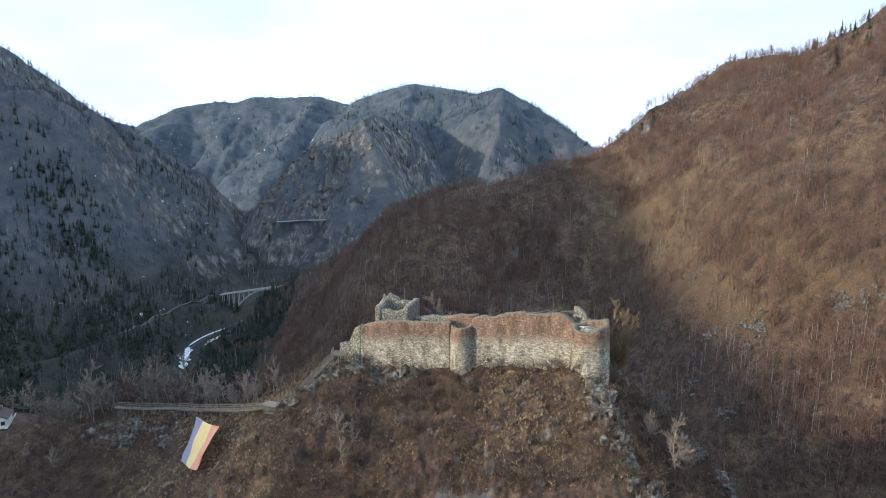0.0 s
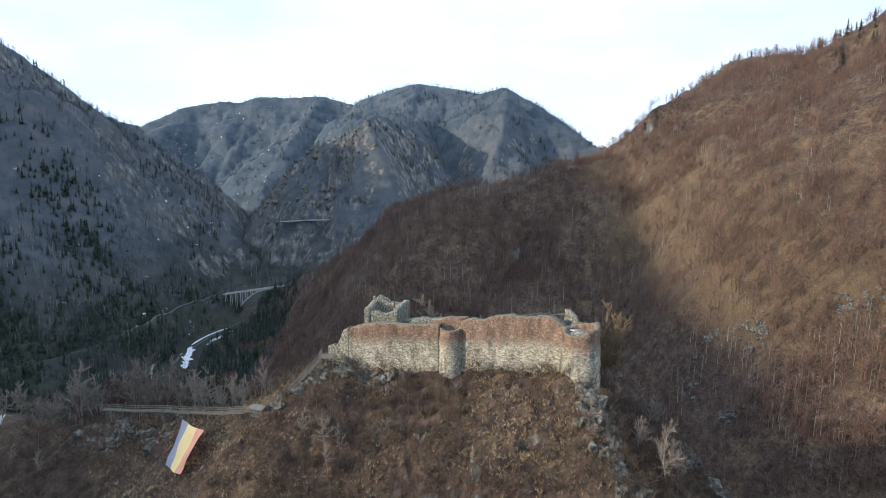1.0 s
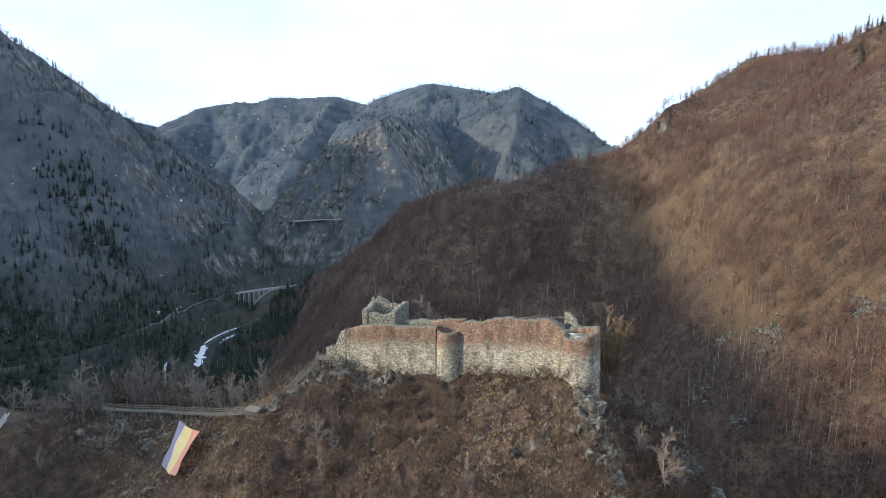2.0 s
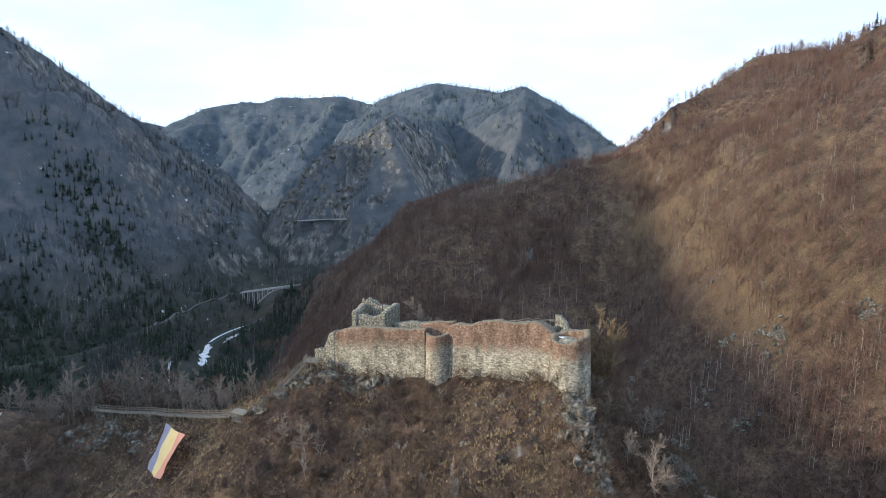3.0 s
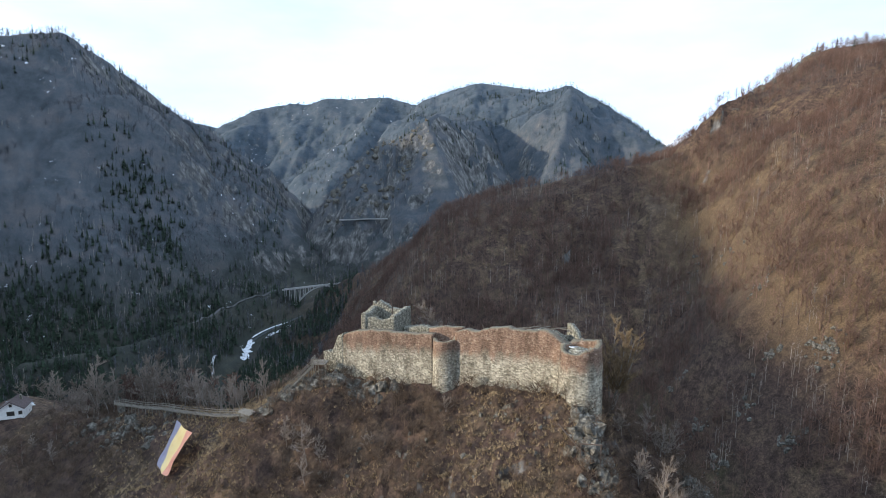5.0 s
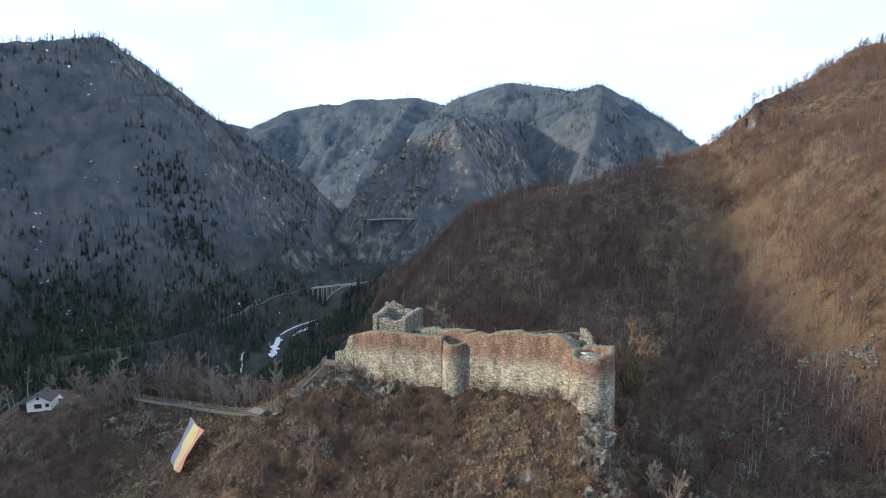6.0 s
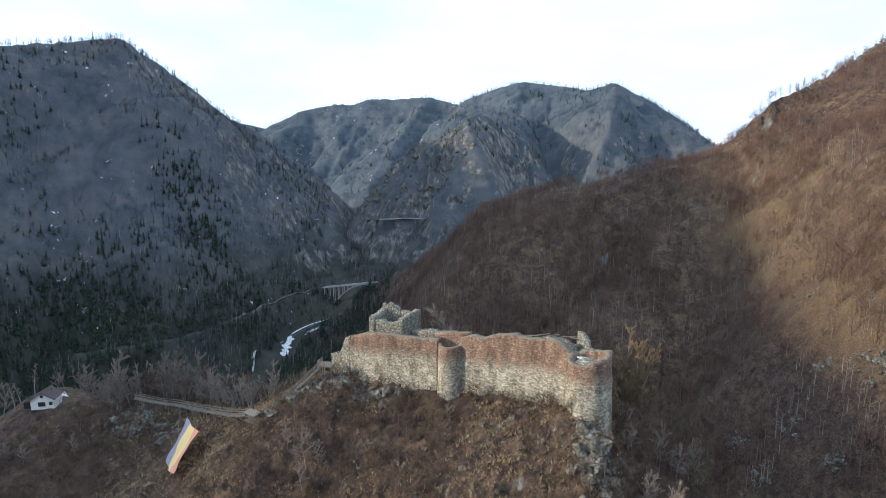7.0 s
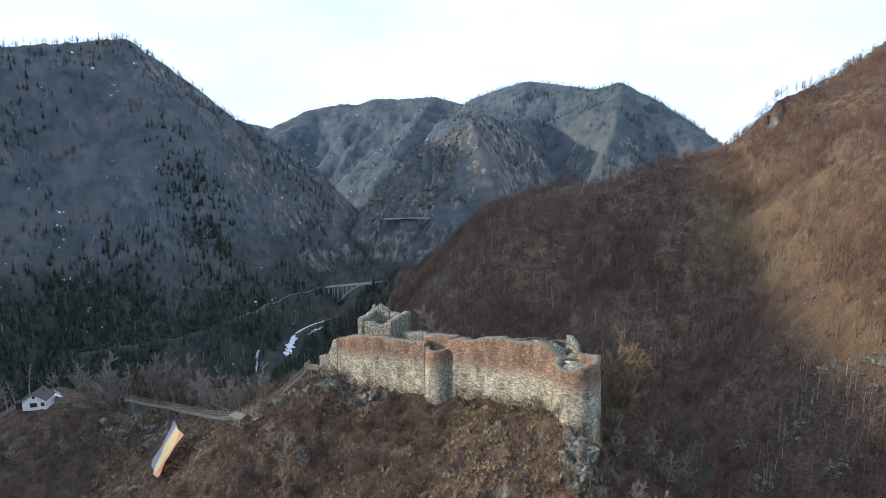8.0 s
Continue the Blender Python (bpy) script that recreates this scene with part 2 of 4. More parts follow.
_b.inputs["Base Color"].default_value = (0.018, 0.026, 0.028, 1)
_b.inputs["Specular IOR Level"].default_value = 0.5
bump(_n, _l, _b, tex(_n, _l, 0.5, 4), 0.3, 0.2)
BLUE = plain("blue_cloth", ((0.3, (0.36, 0.37, 0.50)), (0.7, (0.44, 0.45, 0.58))), 1.0, 0.7, 0.1)
YELLOW = plain("yellow_cloth", ((0.3, (0.90, 0.76, 0.38)), (0.7, (0.94, 0.83, 0.50))), 1.0, 0.7, 0.1)
RED = plain("red_cloth", ((0.3, (0.80, 0.42, 0.31)), (0.7, (0.86, 0.52, 0.41))), 1.0, 0.7, 0.1)


# ---- mesh helpers ----
def part(name, bm, mat, parent=None, label="", smooth=False):
    me = bpy.data.meshes.new(name)
    bm.to_mesh(me)
    bm.free()
    if smooth:
        me.shade_smooth()
    me.materials.append(mat)
    ob = new(name, me)
    if parent:
        ob.parent = parent
    if label:
        ob["label"] = label
    return ob


def raw(name, verts, tris, mat, parent=None, label="", smooth=False, quads=False):
    """One mesh out of arrays."""
    verts, tris = np.asarray(verts, np.float32), np.asarray(tris, np.int32)
    k = tris.shape[1]
    me = bpy.data.meshes.new(name)
    me.vertices.add(len(verts))
    me.vertices.foreach_set("co", verts.ravel())
    me.loops.add(tris.size)
    me.loops.foreach_set("vertex_index", tris.ravel())
    me.polygons.add(len(tris))
    me.polygons.foreach_set("loop_start", np.arange(0, tris.size, k, dtype=np.int32))
    me.polygons.foreach_set("loop_total", np.full(len(tris), k, np.int32))
    me.update(calc_edges=True)
    me.validate()
    if smooth:
        me.shade_smooth()
    me.materials.append(mat)
    ob = new(name, me)
    if parent:
        ob.parent = parent
    if label:
        ob["label"] = label
    return ob


def empty(name, x=0.0, y=0.0, z=0.0, turn=0.0):
    ob = new(name)
    ob.matrix_basis = pose(x, y, z, 0, 0, turn)
    return ob


def add_box(bm, size, m=None, bevel=0.0):
    made = bmesh.ops.create_cube(bm, size=1.0, matrix=(m or Matrix()) @ Matrix.Diagonal((*size, 1)))
    if bevel:
        edges = list({e for v in made["verts"] for e in v.link_edges})
        bmesh.ops.bevel(bm, geom=edges, offset=bevel, segments=1, affect="EDGES")


def add_beam(bm, a, b, w, h):
    """A beam of width w and height h from a to b."""
    a, b = Vector(a), Vector(b)
    d = b - a
    q = d.to_track_quat("X", "Z").to_matrix().to_4x4()
    add_box(bm, (d.length, w, h), Matrix.Translation((a + b) / 2) @ q)


def lattice(seed, x, y):
    """Smooth noise over the plane, -1 to 1, for arrays."""
    xi, yi = np.floor(x).astype(np.int64), np.floor(y).astype(np.int64)
    fx, fy = x - xi, y - yi
    fx, fy = fx * fx * fx * (fx * (fx * 6 - 15) + 10), fy * fy * fy * (fy * (fy * 6 - 15) + 10)

    def corner(i, j):
        h = (i * 374761393 + j * 668265263 + seed * 974634777) & 0xFFFFFFFF
        h = ((h ^ (h >> 13)) * 1274126177) & 0xFFFFFFFF
        return ((h ^ (h >> 16)) & 0xFFFF) / 32767.5 - 1.0

    a, b = corner(xi, yi), corner(xi + 1, yi)
    c, d = corner(xi, yi + 1), corner(xi + 1, yi + 1)
    return (a * (1 - fx) + b * fx) * (1 - fy) + (c * (1 - fx) + d * fx) * fy


def fractal(seed, x, y, wave, octaves=5, gain=0.5, ridged=False):
    out, amp = np.zeros_like(x), 1.0
    for k in range(octaves):
        v = lattice(seed + k, x / wave, y / wave)
        out += amp * (1 - 2 * np.abs(v) if ridged else v)
        x, y = x * 0.8 - y * 0.6 + 17.3, x * 0.6 + y * 0.8 - 9.1
        wave, amp = wave / 2.0, amp * gain
    return out


ROAD = [(-375, 868, -57), (-417, 798, -66), (-437, 706, -73), (-470, 620, -80), (-560, 560, -85)]
SPUR = [(45, 113, 100), (53, 107, 99), (56, 98, 95), (59, 90, 89.5), (64, 80, 80)]
# the ravine between the brown ridge and the sunlit mountain, and how deep it cuts
GULLY = [(215, 610, 0), (192, 556, 8), (173, 490, 18), (160, 440, 22), (148, 410, 26), (128, 392, 30), (112, 366, 32), (100, 335, 32), (90, 290, 32), (84, 230, 30), (78, 180, 22), (80, 120, 18)]
# ---- the land: ridges that fall away to both sides, over a valley floor ----
# crest line, round of the crest, slope near the crest, width of that, slope below
RIDGES = [
    # castle hill: from the round tower over the ruin to the saddle with the lodge
    ([(36, 115, 105.5), (34, 113, 107), (20, 118.2, 107.8), (5, 123, 105.2), (-14, 128, 102.8), (-22, 127, 102.8), (-26, 126, 102.0), (-31, 124.0, 96.2), (-37, 121.5, 92.4), (-50, 125, 90.2), (-62, 130.5, 87.8), (-78.5, 137, 84.8), (-92, 141, 81.5), (-105, 141, 77.5), (-130, 147, 76), (-150, 166, 68), (-185, 195, 10)], 4, 0.62, 22, 1.05),
    # rocky rib below the round tower
    ([(16, 114.5, 106.6), (28, 109.3, 108.0), (32, 106.6, 107.8), (32.5, 100, 103.5), (33, 93, 98.3), (38, 84, 86), (47, 72, 68)], 2, 1.0, 20, 1.2),
    # brown ridge behind the castle
    ([(330, 600, 205), (230, 595, 170), (139, 600, 151), (30, 605, 127), (-67, 690, 92)], 12, 0.5, 90, 0.72),
    # sunlit mountain
    ([(200, 900, 110), (258, 830, 168), (270, 819, 177), (292, 790, 198), (313, 770, 215), (327, 760, 242), (343, 735, 263), (362, 700, 280), (385, 670, 284), (395, 640, 268), (396, 601, 266), (407, 569, 281), (418, 536, 293), (520, 480, 365), (700, 420, 420), (1000, 250, 470)], 10, 0.62, 150, 0.92),
    # shaded mountain to the west and its spur into the gorge
    # its unseen south crest is shaped to cast shade on the brown ridge
    ([(-1900, -700, 330), (-1420, -430, 425), (-1320, -345, 462), (-1302, -295, 522), (-1300, -250, 536), (-1295, -110, 548), (-1290, -20, 602), (-1290, 72, 628), (-1280, 300, 640), (-1220, 600, 500), (-990, 858, 368), (-852, 1000, 406), (-830, 1080, 368), (-820, 1180, 325), (-793, 1320, 251), (-774, 1400, 208), (-692, 1560, 88), (-670, 1620, 12)], 14, 0.85, 150, 1.13),
    # middle mountain, skyline
    ([(-1500, 2250, 230), (-1285, 2300, 311), (-1137, 2350, 402), (-976, 2400, 437), (-890, 2405, 434), (-804, 2400, 457), (-700, 2380, 449), (-536, 2350, 452), (-450, 2325, 428), (-385, 2300, 408), (-210, 2200, 459), (-105, 2120, 468), (33, 2050, 438), (112, 1960, 408), (194, 1890, 421), (232, 1820, 372), (270, 1750, 341), (353, 1670, 277), (412, 1560, 213), (428, 1450, 189), (500, 1250, 140)], 12, 0.72, 300, 0.8),
    # its crags over the gorge
    ([(-60, 1750, 300), (-130, 1420, 268), (-169, 1330, 279), (-184, 1290, 266), (-241, 1275, 219), (-323, 1255, 190), (-358, 1235, 144), (-376, 1210, 88), (-393, 1190, 40), (-426, 1170, 0)], 4, 1.35, 150, 1.5),
    ([(-184, 1290, 262), (-150, 1215, 190), (-118, 1150, 120), (-90, 1080, 60)], 6, 1.1, 120, 1.4),
    ([(179, 1690, 380), (150, 1480, 250), (90, 1300, 120)], 8, 0.9, 120, 1.0),
    ([(-534, 2340, 449), (-560, 2000, 260), (-600, 1750, 90)], 20, 0.75, 120, 0.8),
    # far ranges
    ([(-3200, 3200, 640), (-2054, 3432, 436), (-1500, 3650, 300)], 40, 0.45, 300, 0.5),
    ([(900, 4500, 250), (1257, 4425, 384), (1400, 4375, 392), (1750, 4300, 330), (2900, 3700, 420)], 40, 0.45, 300, 0.5),
    # knoll that carries the bridge's east end, and the shelf of the road
    ([(-262, 856, -40), (-150, 830, 20), (-40, 760, 80)], 6, 0.8, 60, 0.9),
    (ROAD, 7, 0.9, 30, 0.7),
    # dark rocky spur east of the castle
    (SPUR, 1.2, 1.25, 40, 1.3),
    # land behind the flight
    ([(900, -700, 260), (200, -900, 180), (-700, -900, 240)], 60, 0.4, 300, 0.5),
]
RIVER = [(-757, 1851, -5), (-560, 1400, -32), (-425, 1050, -52), (-320, 905, -84), (-318, 830, -92), (-350, 790, -103), (-371, 755, -112), (-354, 700, -121), (-360, 600, -128), (-425, 480, -134), (-520, 330, -138), (-750, 120, -142), (-1000, -300, -145)]


def along(line, x, y):
    """Distance to a broken line, and its height at the nearest place."""
    best, height = np.full(x.shape, 1e9), np.zeros(x.shape)
    for (ax, ay, az), (bx, by, bz) in zip(line[:-1], line[1:]):
        dx, dy = bx - ax, by - ay
        t = np.clip(((x - ax) * dx + (y - ay) * dy) / (dx * dx + dy * dy), 0, 1)
        d = np.hypot(x - ax - t * dx, y - ay - t * dy)
        near = d < best
        best, height = np.where(near, d, best), np.where(near, az + t * (bz - az), height)
    return best, height


# the boardwalk and its stairs along the ridge
WALK = [(-90, 140, 85.2), (-78.5, 136, 86.6), (-70, 132.4, 88.4), (-62, 129, 89.6), (-50, 123.7, 92.0), (-38, 118.8, 95.0), (-34.5, 120.2, 97.2), (-26.5, 124.6, 105.2)]


def ridge(line, x, y, rnd, s1, w, s2):
    """The highest of the slopes that fall away from each stretch of a crest, the distance to it and the place along it."""
    high, dist, run, base = np.full(x.shape, -1e9), np.full(x.shape, 1e9), np.zeros(x.shape), 0.0
    for (ax, ay, az), (bx, by, bz) in zip(line[:-1], line[1:]):
        dx, dy = bx - ax, by - ay
        t = np.clip(((x - ax) * dx + (y - ay) * dy) / (dx * dx + dy * dy), 0, 1)
        e = np.hypot(x - ax - t * dx, y - ay - t * dy)
        d = np.sqrt(e * e + rnd * rnd) - rnd
        rise = az + t * (bz - az) - s1 * np.minimum(d, w) - s2 * np.maximum(d - w, 0)
        length = math.hypot(dx, dy)
        run = np.where(rise > high, base + t * length, run)
        base += length
        high = np.maximum(high, rise)
        dist = np.minimum(dist, e)
    return high, dist, run


# side ribs that run down from the crests: height and spacing
RIBS = {2: (7, 85), 3: (9, 80), 4: (26, 190), 5: (22, 260), 6: (22, 60), 7: (16, 60), 8: (16, 130), 9: (16, 150)}


def land(x, y):
    """Height of the ground."""
    x, y = np.atleast_1d(np.asarray(x, float)), np.atleast_1d(np.asarray(y, float))
    far = np.clip((np.hypot(x, y) - 130) / 500, 0, 1)
    wx = x + far * 30 * fractal(11, x, y, 160, 4)
    wy = y + far * 30 * fractal(29, x, y, 160, 4)
    d, z = along(RIVER, x, y)
    h = z + 0.07 * np.clip(d - 18, 0, 80) + 0.24 * np.clip(d - 98, 0, 320) + 3 * far * fractal(5, x, y, 90, 4)
    vast = np.clip((np.hypot(x, y) - 800) / 300, 0, 1)
    open_side = np.clip((d - 30) / 110, 0, 1) * np.clip((along(ROAD, x, y)[0] - 12) / 50, 0, 1)
    broad = 14 * fractal(53, x, y, 260, 6, 0.55, True) - 6
    gully = 9 * fractal(41, x, y, 130, 5, 0.55, True) - 4
    for k, (line, rnd, s1, w, s2) in enumerate(RIDGES):
        # only where this ridge can stand above what is there already
        lx, ly = [p[0] for p in line], [p[1] for p in line]
        off = np.hypot(np.clip(x, min(lx), max(lx)) - x, np.clip(y, min(ly), max(ly)) - y)
        sel = np.nonzero(max(p[2] for p in line) + 60 - min(s1, s2) * np.maximum(off - 60, 0) > h)[0]
        if not len(sel):
            continue
        ax, ay, wax, way = x[sel], y[sel], wx[sel], wy[sel]
        px, py = wax, way
        if k == 2:                             # the west flank of the brown ridge drops more steeply
            px = np.where(ax < -60, -60 + (ax + 60) * 1.8, ax) + wax - ax
        if k == 3:                             # and so does the north-west end of the sunlit mountain
            crest = np.interp(ay, (640, 700, 735, 760, 790, 819, 900), (395, 362, 343, 327, 292, 270, 200))
            px = px - 1.1 * np.maximum(crest - ax, 0) * np.clip((ay - 600) / 110, 0, 1)
        # crests stay where they are, flanks wander
        if k > 1:
            calm = np.clip((along(line, ax, ay)[0] - 5) / 60, 0, 1)
            px, py = px + (ax - wax) * (1 - calm), py + (ay - way) * (1 - calm)
        r, d, run = ridge(line, px, py, rnd, s1, w, s2)
        grow = np.clip(d / 60, 0.04, 1)        # gullies and crags grow away from the crest
        r += grow * far[sel] * gully[sel]
        r += np.clip((d - 25) / 160, 0, 1) * vast[sel] * broad[sel]
        if k in RIBS:
            tall, apart = RIBS[k]
            r += tall * np.clip((d - 6) / (0.7 * apart), 0, 1) * open_side[sel] * (fractal(601 + k, run, d * 0.22, apart, 4, 0.5, True) - 0.55)
        h[sel] = np.maximum(h[sel], r)
    cut, depth = along(GULLY, x, y)
    wide = 28 + 1.3 * depth
    h -= depth * np.clip(1 - np.maximum(cut - 3, 0) / wide, 0, 1) ** 1.2
    bank, _ = along(RIVER, x, y)
    calm = np.clip((bank - 14) / 30, 0, 1)
    h += calm * far * (2.2 * fractal(71, x, y, 24, 4, 0.6, True))
    path, _ = along(WALK, x, y)
    near = np.clip(path / 9, 0.2, 1) * (1 - np.clip((np.hypot(x, y - 110) - 120) / 120, 0, 1))
    h += near * (1.3 * fractal(91, x, y, 13, 5, 0.6) + 0.6 * fractal(97, x, y, 3.6, 3, 0.6, True) - 0.4)
    return h


def ground_z(x, y):
    return float(land(x, y)[0])


def build_ground():
    cx, cy = 10.0, 5.0
    front = np.radians(np.arange(46, 147, 0.2))
    back = np.radians(np.arange(147, 406, 2.0))
    ang = np.concatenate([front, back])
    rad = np.concatenate([np.linspace(0.01, 55, 14), np.geomspace(58, 4950, 540)])
    A, R = np.meshgrid(ang, rad)
    x, y = cx + R * np.cos(A), cy + R * np.sin(A)
    z = land(x.ravel(), y.ravel())
    v = np.column_stack([x.ravel(), y.ravel(), z])
    na, nr = len(ang), len(rad)
    i = np.arange(nr - 1)[:, None] * na
    j = np.arange(na)[None, :]
    k = (j + 1) % na
    q = np.stack([i + j, i + na + j, i + na + k, i + k], -1).reshape(-1, 4)
    q = q[:, ::-1]
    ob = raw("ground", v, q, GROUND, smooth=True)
    tagged(ob, "steep hills of brown leaf litter, dry grass and grey crags", "ground", kind="structure")


build_ground()


# ---- the castle ruin ----
def rough_wall(name, line, thick, parent, mat, step=0.5, worn=0.35, seed=3, label="", lean=0.02):
    """A wall of rubble along a line of (x, y, foot, top), its face uneven and its top worn away."""
    pts = []
    for a, b in zip(line[:-1], line[1:]):
        k = max(1, round(math.dist(a[:2], b[:2]) / step))
        pts += [tuple(a[i] + (b[i] - a[i]) * t / k for i in range(4)) for t in range(k)]
    pts.append(line[-1])
    p = np.array(pts)
    tan = np.gradient(p[:, :2], axis=0)
    tan /= np.linalg.norm(tan, axis=1)[:, None]
    nor = np.column_stack([tan[:, 1], -tan[:, 0]])
    s = np.concatenate([[0], np.cumsum(np.linalg.norm(np.diff(p[:, :2], axis=0), axis=1))])
    top = p[:, 3] + worn * fractal(seed, s, s * 0, 5.0, 4, 0.6) + 0.5 * worn * lattice(seed + 9, s * 1.7, s * 0)
    rows = max(4, int((p[:, 3] - p[:, 2]).max() / step))
    verts, n = [], len(p)
    for side, off in ((1, 0.0), (-1, -thick)):
        for r in range(rows + 1):
            f = r / rows
            z = p[:, 2] + (top - 0.25 * worn * (side < 0) - p[:, 2]) * f
            e = off + side * (lean * (p[:, 3] - z) + 0.07 * fractal(seed + 31 * (side + 2), s, z, 1.6, 4, 0.6))
            verts.append(np.column_stack([p[:, :2] + nor * e[:, None], z]))
    v = np.concatenate(verts)
    f = []
    m = n * (rows + 1)
    for r in range(rows):
        for c in range(n - 1):
            a = r * n + c
            f.append((a, a + 1, a + n + 1, a + n))
            b = m + a
            f.append((b + 1, b, b + n, b + n + 1))
        for c in (0, n - 1):
            a, b = r * n + c, m + r * n + c
            f.append((b, a, a + n, b + n) if c == 0 else (a, b, b + n, a + n))
    t = rows * n
    for c in range(n - 1):
        f.append((t + c, t + c + 1, m + t + c + 1, m + t + c))
    return raw(name, v, f, mat, parent, label)


def round_wall(name, cx, cy, radius, foot, top, thick, parent, a0=0, a1=360, batter=0.03, worn=0.5, seed=5, step=8, tilt=(0.0, 0.0)):
    """A round or half-round tower, open on top."""
    line = []
    for a in np.arange(a0, a1 + 0.1, step):
        c, s = math.cos(radians(a)), math.sin(radians(a))
        line.append((cx + radius * c, cy + radius * s, foot, top + tilt[0] * c + tilt[1] * s))
    return rough_wall(name, line, thick, parent, MASONRY, step=0.5, worn=worn, seed=seed, lean=batter)


castle = tagged(empty("castle_ruin", 4, 120, 100), "ruined castle of brick over grey rubble on a hilltop", "castle ruin")
castle_inv = castle.matrix_basis.inverted()


def of_castle(ob):
    ob.matrix_parent_inverse = castle_inv
    return ob


of_castle(rough_wall("curtain_wall", [(-20.2, 127.4, 98, 111.6), (-17.3, 126.6, 98, 113.1), (-13.8, 125.5, 98, 113.5), (-3.2, 122.5, 98, 114.2), (1.7, 121.0, 98, 114.9)], 1.8, castle, MASONRY, worn=0.3, seed=3))
of_castle(rough_wall("curtain_wall", [(6.6, 119.8, 98, 116.0), (12.3, 117.8, 98, 117.3), (17.6, 116.0, 98, 118.1), (22.4, 114.0, 98, 118.5), (25.1, 112.4, 98, 118.6), (27.3, 111.2, 98, 117.6), (28.6, 110.4, 98, 116.6)], 2.0, castle, MASONRY, worn=0.35, seed=8))
of_castle(rough_wall("recess_wall", [(0.6, 123.4, 98, 115.6), (8.2, 121.6, 98, 116.2)], 1.2, castle, MASONRY, worn=0.25, seed=12))
of_castle(round_wall("half_round_tower", 4.4, 120.9, 2.65, 96, 114.2, 0.9, castle, 170, 372, 0.012, 0.3, 15, tilt=(0.3, 0.2)))
of_castle(round_wall("round_tower", 31.1, 109.8, 3.8, 96, 117.4, 1.1, castle, 120, 480, 0.04, 0.5, 21, tilt=(1.0, 0.2)))
of_castle(rough_wall("keep_wall", [(-17.0, 131.6, 104, 116.0), (-14.5, 131.3, 104, 115.4), (-12.0, 131.1, 104, 114.8), (-8.6, 130.7, 104, 115.6)], 1.4, castle, STONE, worn=0.5, seed=25))
of_castle(rough_wall("keep_wall", [(-8.6, 130.7, 104, 115.6), (-7.3, 134.0, 104, 116.6), (-6.2, 137.5, 104, 116.4)], 1.4, castle, STONE, worn=0.6, seed=27))
of_castle(rough_wall("keep_wall", [(-6.2, 137.5, 104, 116.6), (-9.0, 138.0, 104, 115.8), (-11.0, 138.3, 104, 115.4), (-11.8, 138.4, 104, 116.6), (-13.8, 138.6, 104, 116.9), (-14.8, 138.8, 104, 116.0), (-15.5, 138.9, 104, 116.6)], 1.4, castle, STONE, worn=0.6, seed=29))
of_castle(rough_wall("keep_wall", [(-15.5, 138.9, 104, 116.4), (-17.0, 131.6, 104, 116.2)], 1.4, castle, STONE, worn=0.5, seed=31))
of_castle(rough_wall("rear_wall", [(31.5, 121.5, 98, 115.8), (20, 126.5, 98, 114.2), (8, 130.8, 98, 113.2), (-6.6, 134.0, 98, 113.0)], 1.8, castle, STONE, worn=0.3, seed=33))
of_castle(rough_wall("gate_wall", [(-25.8, 129.6, 95, 106.3), (-23.6, 128.9, 95, 107.3), (-22.6, 128.6, 95, 109.2), (-21.6, 128.1, 95, 111.8), (-20.2, 127.4, 95, 112.4)], 1.6, castle, STONE, worn=0.5, seed=35))


# ---- bare trees ----
def tube(path, radii, sides=5):
    """Vertices and triangles of a tapered tube along a path."""
    v, f = [], []
    for i, (p, r) in enumerate(zip(path, radii)):
        d = (path[min(i + 1, len(path) - 1)] - path[max(i - 1, 0)]).normalized()
        u = d.orthogonal().normalized()
        w = d.cross(u)
        for k in range(sides):
            a = 2 * math.pi * k / sides
            v.append(p + (u * math.cos(a) + w * math.sin(a)) * r)
    for i in range(len(path) - 1):
        for k in range(sides):
            a, b = i * sides + k, i * sides + (k + 1) % sides
            f += [(a, b, b + sides), (a, b + sides, a + sides)]
    return v, f


def bend(rng, start, way, length, steps, wander, lift):
    path, d = [start.copy()], way.normalized()
    for _ in range(steps):
        d = (d + Vector((rng.uniform(-1, 1), rng.uniform(-1, 1), rng.uniform(-1, 1) + lift)) * wander).normalized()
        path.append(path[-1] + d * (length / steps))
    return path


